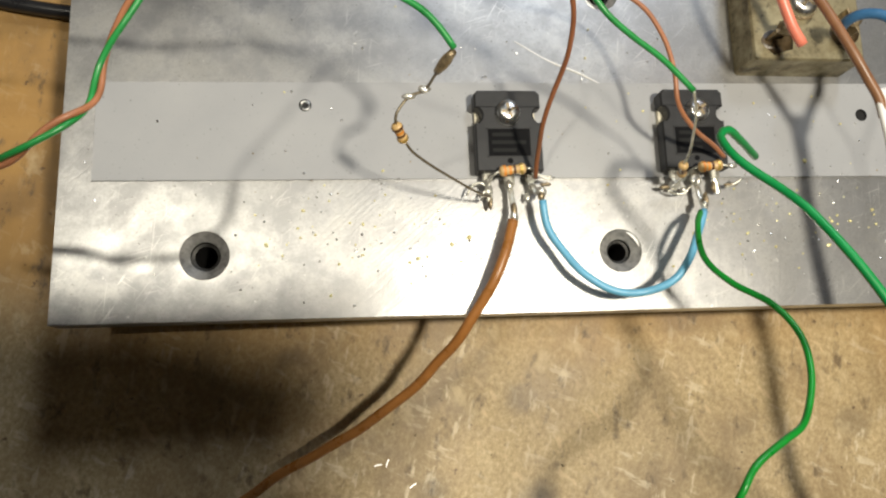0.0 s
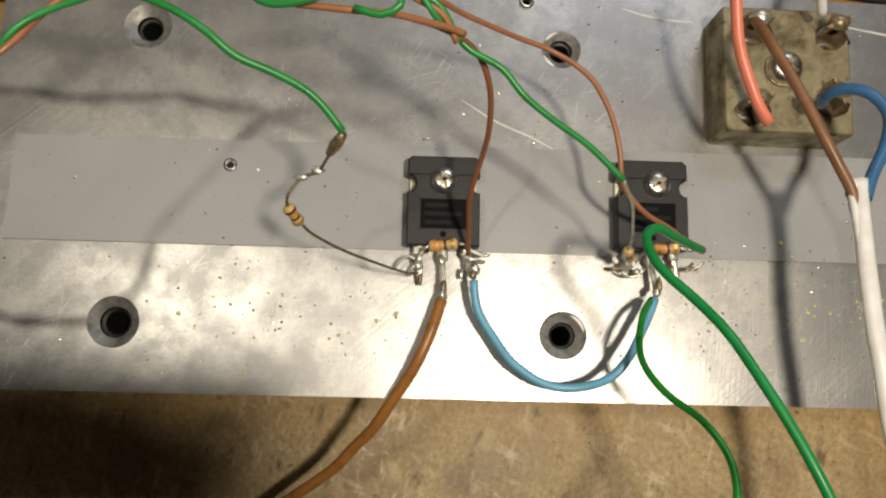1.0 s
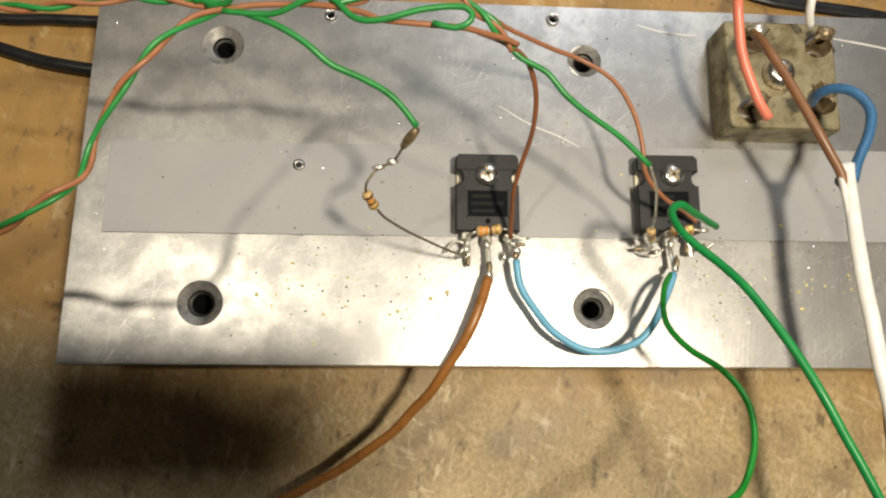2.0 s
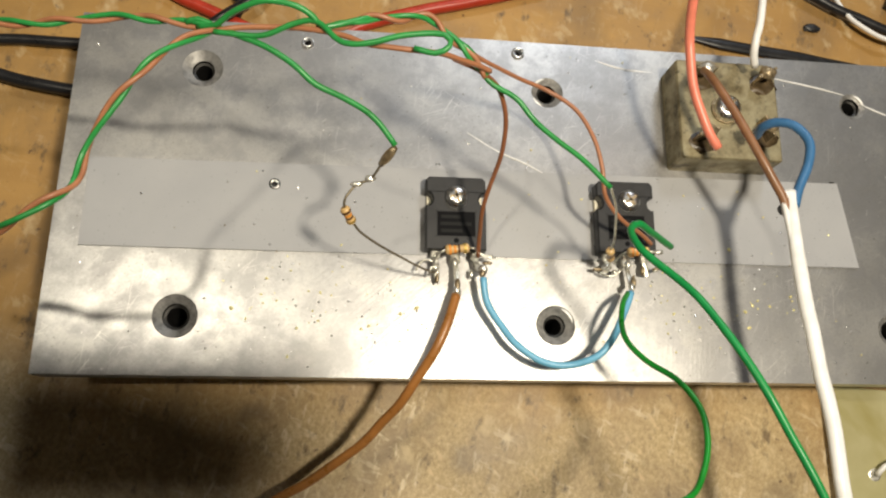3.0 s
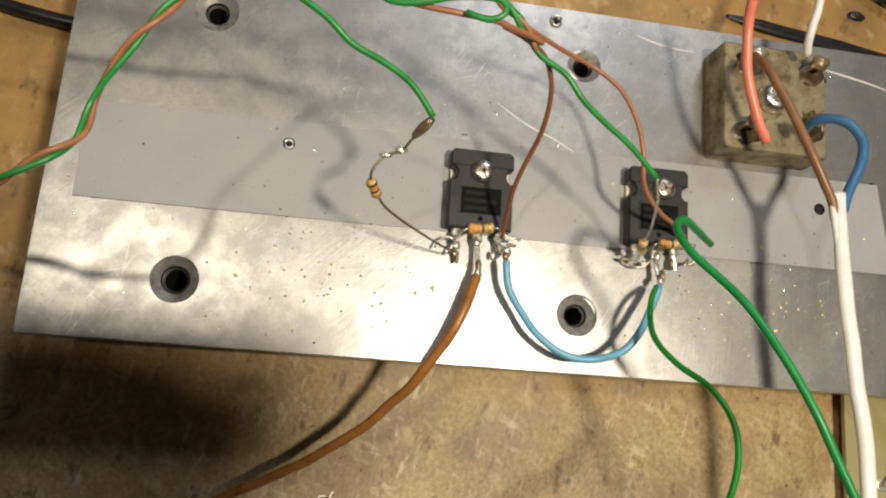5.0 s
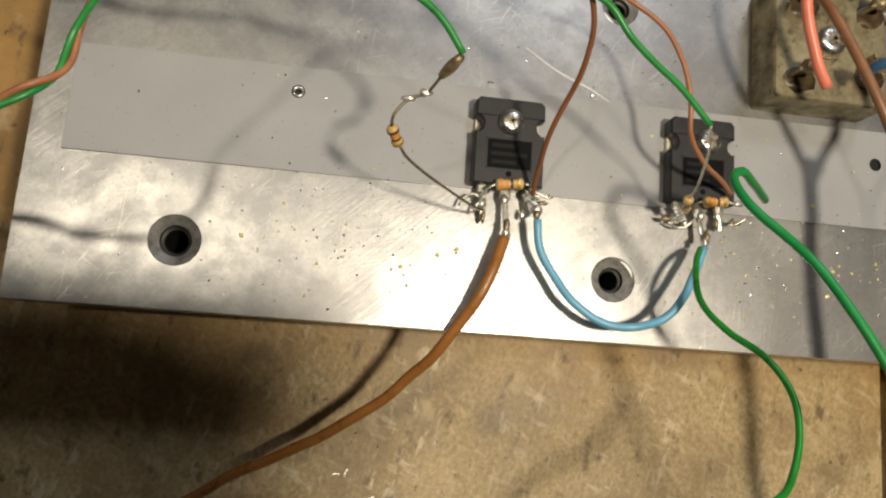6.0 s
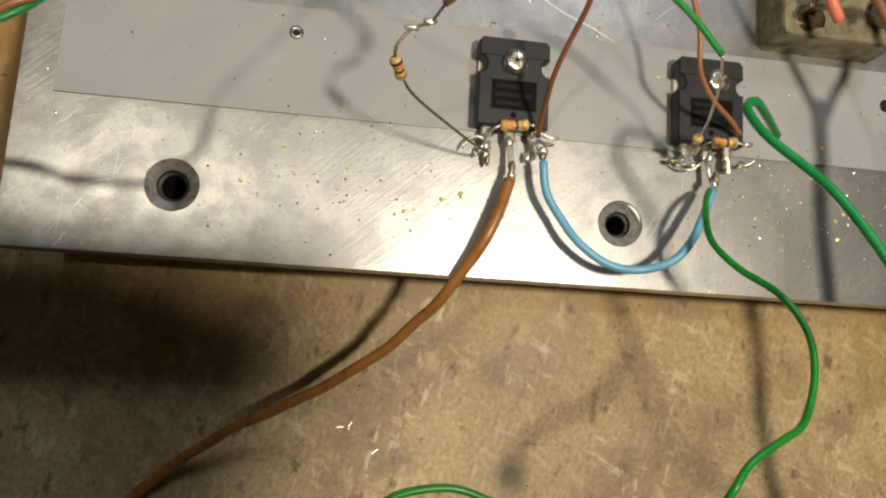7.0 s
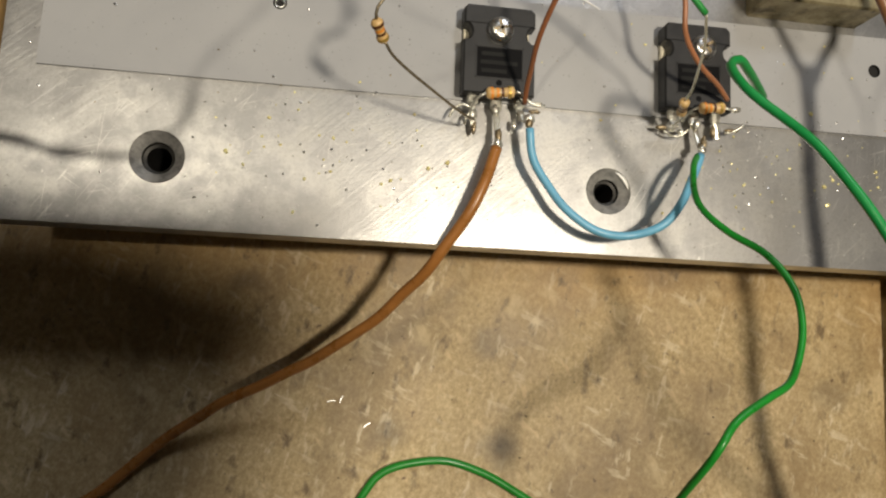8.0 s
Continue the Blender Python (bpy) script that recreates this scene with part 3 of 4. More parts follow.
joint(T1, [((0.0652, 0.0142, 0.0350), 0.0010, (1, 1.5, 0.8), SOLDER), ((0.0656, 0.0114, 0.0346), 0.0008, (0.8, 2.2, 0.9), DULL),
           ((0.0702, 0.0152, 0.0358), 0.0009, (0.9, 1.4, 0.6), SOLDER), ((0.0706, 0.0090, 0.0372), 0.0010, (0.8, 1.6, 0.9), DULL),
           ((0.0706, 0.0074, 0.0372), 0.0011, (0.9, 1.4, 0.9), SOLDER), ((0.0758, 0.0148, 0.0350), 0.0009, (0.9, 1.6, 0.7), SOLDER),
           ((0.0772, 0.0132, 0.0376), 0.0011, (1.2, 1.1, 0.9), SOLDER), ((0.0769, 0.0118, 0.0390), 0.0009, (0.9, 1.3, 0.9), DULL),
           ((0.0782, 0.0148, 0.0383), 0.0007, (1.9, 0.8, 0.8), DULL), ((0.0746, 0.0126, 0.0348), 0.0007, (0.8, 1.8, 0.7), SOLDER)])
joint(T2, [((0.1108, 0.0152, 0.0360), 0.0011, (1.3, 0.9, 0.8), SOLDER), ((0.1084, 0.0147, 0.0356), 0.0007, (2.0, 0.8, 0.8), DULL),
           ((0.1166, 0.0160, 0.0364), 0.0009, (0.9, 1.4, 0.7), SOLDER), ((0.1172, 0.0112, 0.0383), 0.0009, (0.8, 1.9, 0.8), DULL),
           ((0.1164, 0.0094, 0.0390), 0.0010, (0.9, 1.2, 0.9), SOLDER), ((0.1212, 0.0150, 0.0350), 0.0008, (0.8, 2.0, 0.8), DULL),
           ((0.1238, 0.0188, 0.0402), 0.0008, (1.7, 0.9, 0.8), SOLDER), ((0.1250, 0.0152, 0.0362), 0.0007, (2.6, 0.7, 0.8), DULL),
           ((0.1134, 0.0142, 0.0352), 0.0009, (1.1, 0.8, 0.7), SOLDER)])
for base, run in ((T1, [(0.0600, 0.0130, 0.0350), (0.0612, 0.0150, 0.0356), (0.0632, 0.0158, 0.0360), (0.0652, 0.0146, 0.0356)]),
                  (T1, [(0.0634, 0.0116, 0.0352), (0.0640, 0.0136, 0.0358), (0.0656, 0.0146, 0.0354)]),
                  (T1, [(0.0752, 0.0182, 0.0388), (0.0770, 0.0168, 0.0384), (0.0792, 0.0160, 0.0386), (0.0804, 0.0164, 0.0384)]),
                  (T2, [(0.1090, 0.0140, 0.0356), (0.1110, 0.0132, 0.0350), (0.1134, 0.0134, 0.0352), (0.1150, 0.0150, 0.0358)]),
                  (T2, [(0.1236, 0.0146, 0.0358), (0.1258, 0.0152, 0.0366), (0.1276, 0.0166, 0.0372)])):
    hang(part("wire_tail", sweep(bmesh.new(), glide(run, 0.0006), 0.00030, 7), LEAD, None, "cut tinned wire tail", True), base)


def resistor(a, b, tails, label, bands, r=0.00115, lead_mat=LEAD):
    """A small axial resistor lying from a to b, with leads that run on along tails."""
    a, b = Vector(a), Vector(b)
    base = thing("resistor", label, "resistor", a)
    d, length = (b - a).normalized(), (b - a).length
    prof = [(0, 0), (r * 0.5, 0.0001), (r * 0.92, 0.0003), (r * 1.12, 0.0007), (r * 1.12, 0.0013), (r * 0.9, 0.0019), (r * 0.86, length / 2)]
    prof += [(q, length - h) for q, h in prof[:-1][::-1]]
    body = hang(part("body", lathe(bmesh.new(), prof, 20, a, d), TAN, None, "", True), base)
    for at, mat in bands:
        bm = lathe(bmesh.new(), [(r * 0.5, -0.0003), (r * (1.16 if at in (0.2, 0.8) else 0.93), -0.0003), (r * (1.16 if at in (0.2, 0.8) else 0.93), 0.0003), (r * 0.5, 0.0003)], 20, a + d * length * at, d)
        band = part("colour_band", bm, mat, None, "", False)
        band.parent = body
    for t in tails:
        hang(part("lead", sweep(bmesh.new(), wobble(glide(t, 0.0008), 0.0003, a.x * 100), 0.00029, 7), lead_mat, None, "thin wire lead", True), base)
    return base


BROWN = [(0.0705, 0.0066, 0.0370), (0.0681, -0.0011, 0.0375), (0.0648, -0.0088, 0.0365), (0.0596, -0.0168, 0.0335), (0.0547, -0.0235, 0.0285), (0.0482, -0.0300, 0.0235), (0.0389, -0.0374, 0.0185), (0.0257, -0.0453, 0.0130), (0.0133, -0.0519, 0.0085), (0.0034, -0.0591, 0.0045), (-0.0074, -0.0681, 0.0020), (-0.0198, -0.0784, 0.0018), (-0.0394, -0.0932, 0.0018)]
BROWN_THIN = [(0.0760, 0.0162, 0.0385), (0.0753, 0.0205, 0.0440), (0.0747, 0.0244, 0.0510), (0.0755, 0.0295, 0.0580), (0.0771, 0.0346, 0.0660), (0.0767, 0.0395, 0.0730), (0.0734, 0.0440, 0.0790), (0.0684, 0.0462, 0.0830), (0.0631, 0.0470, 0.0860)]
GREEN_THIN = [(0.1003, 0.0253, 0.0719), (0.0943, 0.0302, 0.0740), (0.0878, 0.0337, 0.0760), (0.0821, 0.0378, 0.0780), (0.0779, 0.0422, 0.0795), (0.0725, 0.0443, 0.0810), (0.0697, 0.0469, 0.0820), (0.0670, 0.0508, 0.0830), (0.0637, 0.0526, 0.0840)]
ORANGE_THIN = [(0.1222, 0.0209, 0.0400), (0.1160, 0.0232, 0.0455), (0.1096, 0.0251, 0.0500), (0.1054, 0.0289, 0.0540), (0.1041, 0.0357, 0.0560), (0.1016, 0.0436, 0.0570), (0.0978, 0.0503, 0.0570), (0.0903, 0.0550, 0.0570), (0.0823, 0.0566, 0.0600), (0.0727, 0.0572, 0.0670), (0.0665, 0.0571, 0.0740)]
GREEN_RES = [(0.0513, 0.0294, 0.0805), (0.0462, 0.0346, 0.0830), (0.0405, 0.0369, 0.0855), (0.0349, 0.0386, 0.0880), (0.0305, 0.0417, 0.0900), (0.0248, 0.0450, 0.0900), (0.0180, 0.0481, 0.0890), (0.0145, 0.0499, 0.0880), (0.0111, 0.0512, 0.0880), (0.0086, 0.0506, 0.0875)]
PAIR_LEFT = [(-0.0581, 0.0074, 0.0500), (-0.0366, 0.0048, 0.0750), (-0.0247, 0.0045, 0.0880), (-0.0175, 0.0064, 0.0920), (-0.0110, 0.0106, 0.0925), (-0.0079, 0.0151, 0.0900), (-0.0073, 0.0215, 0.0890), (-0.0041, 0.0274, 0.0915), (-0.0000, 0.0329, 0.0935), (0.0047, 0.0391, 0.0940), (0.0091, 0.0444, 0.0920), (0.0145, 0.0491, 0.0880)]
PAIR_BACK = [(-0.0746, 0.0553, 0.0600), (-0.0504, 0.0528, 0.0740), (-0.0342, 0.0518, 0.0800), (-0.0256, 0.0509, 0.0820), (-0.0129, 0.0515, 0.0840), (-0.0040, 0.0527, 0.0850), (0.0043, 0.0511, 0.0870), (0.0145, 0.0497, 0.0880)]
ORANGE_BACK = [(0.0146, 0.0488, 0.0885), (0.0213, 0.0495, 0.0895), (0.0303, 0.0485, 0.0915), (0.0391, 0.0461, 0.0940), (0.0456, 0.0435, 0.0960), (0.0565, 0.0438, 0.0950), (0.0649, 0.0446, 0.0900), (0.0706, 0.0447, 0.0850)]
GREEN_BACK = [(0.0148, 0.0482, 0.0895), (0.0237, 0.0477, 0.0905), (0.0303, 0.0488, 0.0925), (0.0347, 0.0484, 0.0940), (0.0392, 0.0444, 0.0955), (0.0456, 0.0437, 0.0965), (0.0520, 0.0447, 0.0975), (0.0594, 0.0452, 0.0980), (0.0604, 0.0431, 0.0980), (0.0579, 0.0416, 0.0975), (0.0537, 0.0427, 0.0965)]
GREEN_ARC = [(0.0111, 0.0495, 0.0875), (0.0147, 0.0492, 0.0895), (0.0172, 0.0504, 0.0920), (0.0207, 0.0511, 0.0945), (0.0251, 0.0516, 0.0960), (0.0304, 0.0511, 0.0955), (0.0336, 0.0497, 0.0945), (0.0353, 0.0482, 0.0935), (0.0390, 0.0491, 0.0930), (0.0445, 0.0517, 0.0920), (0.0469, 0.0531, 0.0910)]
PAIR_RIGHT = [(0.0347, 0.0487, 0.0930), (0.0401, 0.0497, 0.0925), (0.0456, 0.0524, 0.0915), (0.0513, 0.0529, 0.0905), (0.0570, 0.0543, 0.0895), (0.0618, 0.0516, 0.0880), (0.0661, 0.0485, 0.0865), (0.0698, 0.0443, 0.0850)]
CHAIN = [(0.0513, 0.0292, 0.0790), (0.0489, 0.0273, 0.0745), (0.0467, 0.0249, 0.0715), (0.0437, 0.0238, 0.0705), (0.0413, 0.0208, 0.0695), (0.0412, 0.0190, 0.0685)]
CHAIN2 = [(0.0432, 0.0167, 0.0645), (0.0457, 0.0151, 0.0610), (0.0535, 0.0127, 0.0530), (0.0625, 0.0115, 0.0420), (0.0649, 0.0118, 0.0385)]
SALMON = [(0.1216, 0.0782, 0.0820), (0.1226, 0.0731, 0.0730), (0.1240, 0.0672, 0.0670), (0.1251, 0.0607, 0.0645), (0.1268, 0.0531, 0.0625), (0.1302, 0.0457, 0.0605), (0.1334, 0.0416, 0.0590)]
BROWN_CORE = [(0.1346, 0.0661, 0.0520), (0.1332, 0.0590, 0.0600), (0.1369, 0.0484, 0.0630), (0.1405, 0.0388, 0.0645), (0.1442, 0.0317, 0.0640), (0.1466, 0.0272, 0.0635), (0.1474, 0.0232, 0.0632)]
BLUE_CORE = [(0.1488, 0.0492, 0.0500), (0.1478, 0.0494, 0.0550), (0.1495, 0.0494, 0.0585), (0.1529, 0.0477, 0.0610), (0.1555, 0.0429, 0.0625), (0.1546, 0.0370, 0.0625), (0.1511, 0.0303, 0.0630), (0.1494, 0.0256, 0.0632)]
WHITE_CABLE = [(0.1487, 0.0296, 0.0632), (0.1483, 0.0216, 0.0635), (0.1483, 0.0126, 0.0640), (0.1487, -0.0019, 0.0650), (0.1510, -0.0184, 0.0650), (0.1529, -0.0343, 0.0645), (0.1549, -0.0528, 0.0620), (0.1626, -0.0750, 0.0480), (0.1776, -0.1035, 0.0200)]
WHITE_WIRE = [(0.1515, 0.0707, 0.0480), (0.1500, 0.0730, 0.0510), (0.1501, 0.0766, 0.0530), (0.1514, 0.0814, 0.0535), (0.1549, 0.0948, 0.0500), (0.1670, 0.1217, 0.0350), (0.1872, 0.1581, 0.0100)]
GREEN_LOOP = [(0.1188, 0.0152, 0.0595), (0.1150, 0.0153, 0.0645), (0.1100, 0.0158, 0.0700), (0.1058, 0.0166, 0.0738), (0.1033, 0.0147, 0.0752), (0.1039, 0.0096, 0.0790), (0.1085, 0.0034, 0.0830), (0.1126, -0.0029, 0.0870), (0.1169, -0.0117, 0.0910), (0.1216, -0.0211, 0.0935), (0.1268, -0.0321, 0.0940), (0.1311, -0.0417, 0.0940), (0.1365, -0.0503, 0.0930), (0.1586, -0.0676, 0.0700)]
GREEN_DRAIN = [(0.1152, 0.0075, 0.0395), (0.1114, 0.0031, 0.0450), (0.1094, -0.0051, 0.0515), (0.1119, -0.0116, 0.0580), (0.1170, -0.0168, 0.0635), (0.1204, -0.0236, 0.0670), (0.1195, -0.0314, 0.0705), (0.1154, -0.0389, 0.0740), (0.1092, -0.0424, 0.0770), (0.1023, -0.0470, 0.0790), (0.0982, -0.0516, 0.0800), (0.0963, -0.0613, 0.0700)]
PCB_WIRE = [(0.2010, -0.0384, 0.0072), (0.2024, -0.0359, 0.0088), (0.2111, -0.0323, 0.0095), (0.2192, -0.0250, 0.0102), (0.2277, -0.0155, 0.0110), (0.2384, -0.0063, 0.0105), (0.2496, -0.0019, 0.0090), (0.2727, 0.0014, 0.0055), (0.3027, -0.0029, 0.0020)]
WHITE_BACK = [(0.1977, 0.1489, 0.0020), (0.2077, 0.1291, 0.0020), (0.2127, 0.1174, 0.0035), (0.2167, 0.1123, 0.0045), (0.2249, 0.1081, 0.0045), (0.2365, 0.1063, 0.0040), (0.2482, 0.1038, 0.0035), (0.2617, 0.0987, 0.0030), (0.2880, 0.0878, 0.0020)]
BLACK_BACK = [(0.1914, 0.1287, 0.0030), (0.2087, 0.1195, 0.0030), (0.2186, 0.1157, 0.0030), (0.2285, 0.1116, 0.0030), (0.2398, 0.1084, 0.0030), (0.2489, 0.1060, 0.0030), (0.2623, 0.1040, 0.0030), (0.2943, 0.1041, 0.0030)]
BLACK_FLAT = [(0.1541, 0.1051, 0.0015), (0.1712, 0.1027, 0.0015), (0.1905, 0.1006, 0.0015), (0.2080, 0.0981, 0.0015), (0.2269, 0.0953, 0.0015), (0.2621, 0.0922, 0.0015), (0.2986, 0.0902, 0.0015)]
BLACK_LEFT = [(-0.0909, 0.0849, 0.0022), (-0.0706, 0.0786, 0.0022), (-0.0570, 0.0747, 0.0022), (-0.0412, 0.0723, 0.0022), (-0.0237, 0.0717, 0.0022)]
BLACK_LEFT_B = [(-0.0920, 0.0927, 0.0022), (-0.0718, 0.0882, 0.0022), (-0.0570, 0.0882, 0.0022), (-0.0403, 0.0882, 0.0022), (-0.0252, 0.0886, 0.0022)]
RED_A = [(-0.0330, 0.1191, 0.0022), (-0.0165, 0.1082, 0.0022), (-0.0075, 0.1038, 0.0022), (0.0024, 0.0995, 0.0022), (0.0159, 0.0935, 0.0022)]
RED_B = [(0.1051, 0.1198, 0.0022), (0.0842, 0.1133, 0.0022), (0.0620, 0.1069, 0.0022), (0.0458, 0.1012, 0.0022), (0.0300, 0.0923, 0.0022)]
BLACK_V = [(0.0219, 0.1220, 0.0065), (0.0120, 0.1080, 0.0065), (0.0071, 0.1025, 0.0065), (0.0005, 0.0977, 0.0060), (-0.0084, 0.0921, 0.0022)]
BLACK_V_B = [(0.0001, 0.1233, 0.0022), (0.0030, 0.1104, 0.0022), (0.0055, 0.1047, 0.0024), (0.0034, 0.0976, 0.0022)]
GREEN_BENCH = [(0.0384, -0.0899, 0.0012), (0.0444, -0.0795, 0.0012), (0.0487, -0.0718, 0.0012), (0.0522, -0.0675, 0.0012), (0.0587, -0.0650, 0.0012), (0.0685, -0.0641, 0.0012), (0.0771, -0.0664, 0.0012), (0.0852, -0.0705, 0.0012), (0.0933, -0.0757, 0.0012), (0.1038, -0.0858, 0.0012)]
BLACK_THIN = [(0.2300, 0.1145, 0.0007), (0.2430, 0.1110, 0.0007), (0.2490, 0.1080, 0.0007), (0.2560, 0.0990, 0.0040), (0.2590, 0.0910, 0.0040), (0.2640, 0.0820, 0.0007), (0.2720, 0.0680, 0.0007)]
BLUE = [(0.0768, 0.0108, 0.0395), (0.0783, 0.0037, 0.0388), (0.0821, -0.0021, 0.0388), (0.0865, -0.0072, 0.0400), (0.0925, -0.0108, 0.0405), (0.0995, -0.0113, 0.0408), (0.1054, -0.0090, 0.0425), (0.1098, -0.0035, 0.0430), (0.1128, 0.0020, 0.0415), (0.1158, 0.0080, 0.0395)]

STRIPES = [(0.2, BROWN_BAND), (0.42, ORANGE_BAND), (0.6, BROWN_BAND), (0.8, GOLD_BAND)]
HOT = [(0.2, ORANGE_BAND), (0.40, ORANGE_BAND), (0.56, BROWN_BAND), (0.8, GOLD_BAND)]
resistor((0.0671, 0.0176, 0.0392), (0.0735, 0.0184, 0.0394), [[(0.0671, 0.0176, 0.0392), (0.0655, 0.0166, 0.0385), (0.0646, 0.0148, 0.0365), (0.0646, 0.0128, 0.0352)], [(0.0735, 0.0184, 0.0394), (0.0752, 0.0182, 0.0390), (0.0766, 0.0172, 0.0378), (0.0785, 0.0166, 0.0384), (0.0796, 0.0165, 0.0386)]],
         "tan resistor with orange bands across transistor leads", HOT)
resistor((0.1152, 0.0184, 0.0402), (0.1212, 0.0190, 0.0404), [[(0.1152, 0.0184, 0.0402), (0.1136, 0.0176, 0.0390), (0.1126, 0.0158, 0.0372)], [(0.1212, 0.0190, 0.0404), (0.1228, 0.0188, 0.0402), (0.1248, 0.0192, 0.0406)]],
         "tan resistor with orange bands across transistor leads", HOT)
resistor((0.1096, 0.0158, 0.0430), (0.1076, 0.0167, 0.0490), [[(0.1096, 0.0158, 0.0430), (0.1106, 0.0152, 0.0395), (0.1106, 0.0150, 0.0362)], [(0.1076, 0.0167, 0.0490), (0.1070, 0.0184, 0.0540), (0.1046, 0.0224, 0.0632), (0.1006, 0.0252, 0.0716)]],
         "small tan resistor standing up from a solder joint", [(0.42, BROWN_BAND), (0.6, BROWN_BAND)], 0.0010)
resistor(CHAIN[-1], CHAIN2[0], [CHAIN, CHAIN2], "tan resistor hanging in the air on long twisted leads", STRIPES, 0.0010, DARK_LEAD)


def sleeve():
    a, b = Vector(CHAIN[0]), Vector(CHAIN[1])
    base = thing("lead_joint", "dark wrapped solder joint between green wire and resistor lead", "solder joint", a)
    path = [a + (b - a) * u for u in (-0.05, 0.2, 0.4, 0.6, 0.8, 1.05)]
    hang(part("wrapped_joint", sweep(bmesh.new(), path, lambda u: 0.0007 + 0.0004 * math.sin(math.pi * u), 10), DULL, None, "burnt wrapped wire ends", True), base)
    hang(part("solder_bead", blob(bmesh.new(), CHAIN[3], 0.0008, 4.4, (1.6, 0.8, 0.8)), SOLDER, None, "bright solder bead", True), base)
    hang(part("solder_bead", blob(bmesh.new(), Vector(CHAIN[2]), 0.0007, 2.4, (1.7, 1.1, 0.8)), SOLDER, None, "bright solder bead", True), base)


sleeve()

# ---- bridge rectifier ----


def rectifier():
    x0, x1, y0, y1, z = 0.1311, 0.1602, 0.0450, 0.0742, TOP + 0.0105
    base = thing("bridge_rectifier", "square tarnished metal bridge rectifier with flux-stained top", "rectifier", (x0, y0, TOP))
    cut = 0.0028
    outline = [(x0 + 0.0006, y0), (x1 - 0.0006, y0), (x1, y0 + 0.0006), (x1, y1 - cut), (x1 - cut, y1), (x0 + 0.0006, y1), (x0, y1 - 0.0006), (x0, y0 + 0.0006)]
    hang(part("case", prism(bmesh.new(), outline, TOP + 0.0001, z, 0.0005), RECT), base)
    cx, cy = (x0 + x1) / 2 - 0.001, (y0 + y1) / 2
    hang(part("washer", lathe(bmesh.new(), [(0.0018, 0), (0.0042, 0), (0.0042, 0.0006), (0.0018, 0.0006)], 28, (cx, cy, z + 0.00005)), DULL), base)
    cross_screw(base, (cx, cy, z + 0.0006), 0.0037, 0.0026, 0.9)
    for k, (px, py, a) in enumerate(((x0 + 0.0062, y0 + 0.0060, 20), (x1 - 0.0055, y0 + 0.0085, 110), (x0 + 0.0070, y1 - 0.0045, 5), (x1 - 0.0048, y1 - 0.0050, 30))):
        m = Matrix.Translation((px, py, z)) @ Matrix.Rotation(radians(a), 4, "Z")
        bm = box(bmesh.new(), (-0.0031, -0.0004, -0.0003), (0.0031, 0.0004, 0.0052), 0.00015)
        bm.transform(m)
        hang(part("terminal", bm, DULL, None, "flux-stained spade terminal"), base)
        hang(part("solder_joint", blob(bmesh.new(), (px, py, z + 0.0048), 0.0019, k * 3.7 + 1, (1.3, 1.0, 0.8)), (DULL, DULL, SOLDER, DULL)[k], None, "lumpy solder joint", True), base)
        hang(part("flux_stain", blob(bmesh.new(), (px + 0.0004, py - 0.0012, z - 0.0001), 0.0036, k * 5.1 + 2, (1.25, 1.0, 0.07)), FLUX, None, "dark brown flux residue", True), base)


rectifier()

# ---- wires ----
wire("brown_wire", BROWN, 0.00126, BROWN_PVC, "thick brown insulated wire running down to the bench", 2, 14)
wire("blue_wire", BLUE, 0.00093, BLUE_PVC, "sky blue insulated wire looped between the two transistors", 3, 12)
wire("green_wire", GREEN_DRAIN, 0.00070, GREEN_PVC, "green insulated wire leaving a transistor lead", 4, 12)
wire("green_wire", GREEN_LOOP, 0.00084, TEAL_PVC, "green insulated wire with a folded end", 5, 12)
wire("brown_wire", BROWN_THIN, 0.00055, RUST_PVC, "thin rust-brown wire rising from a transistor", 6)
wire("green_wire", GREEN_THIN, 0.00062, GREEN_PVC_B, "thin bright green wire arching to a transistor", 7)
wire("orange_wire", ORANGE_THIN, 0.00056, ORANGE_PVC, "thin pale orange wire arching to a transistor", 8)
wire("green_wire", GREEN_RES, 0.00066, GREEN_PVC_B, "thin bright green wire leading to the hanging resistor", 9)
wire("orange_wire", ORANGE_BACK, 0.00058, ORANGE_PVC, "thin pale orange wire along the back of the plate", 10, kink=0.001)
wire("green_wire", GREEN_BACK, 0.00060, GREEN_PVC_B, "thin bright green wire doubled back in a loop", 11, kink=0.001)
wire("green_wire", GREEN_ARC, 0.00062, GREEN_PVC_B, "thin bright green wire standing up in an arc", 12, kink=0.0008)
twisted("twisted_pair", PAIR_LEFT, 0.00055, (GREEN_PVC_B, ORANGE_PVC), "twisted pair of thin green and pale orange wires", 0.022, ("green_strand", "orange_strand"), 13)
twisted("twisted_pair", PAIR_BACK, 0.00055, (GREEN_PVC_B, ORANGE_PVC), "twisted pair of thin green and pale orange wires", 0.020, ("green_strand", "orange_strand"), 14)
twisted("twisted_pair", PAIR_RIGHT, 0.00055, (GREEN_PVC_B, ORANGE_PVC), "twisted pair of thin green and pale orange wires", 0.012, ("green_strand", "orange_strand"), 15)
wire("salmon_wire", SALMON, 0.00118, SALMON_PVC, "salmon pink insulated wire ending above the rectifier", 16, 12)


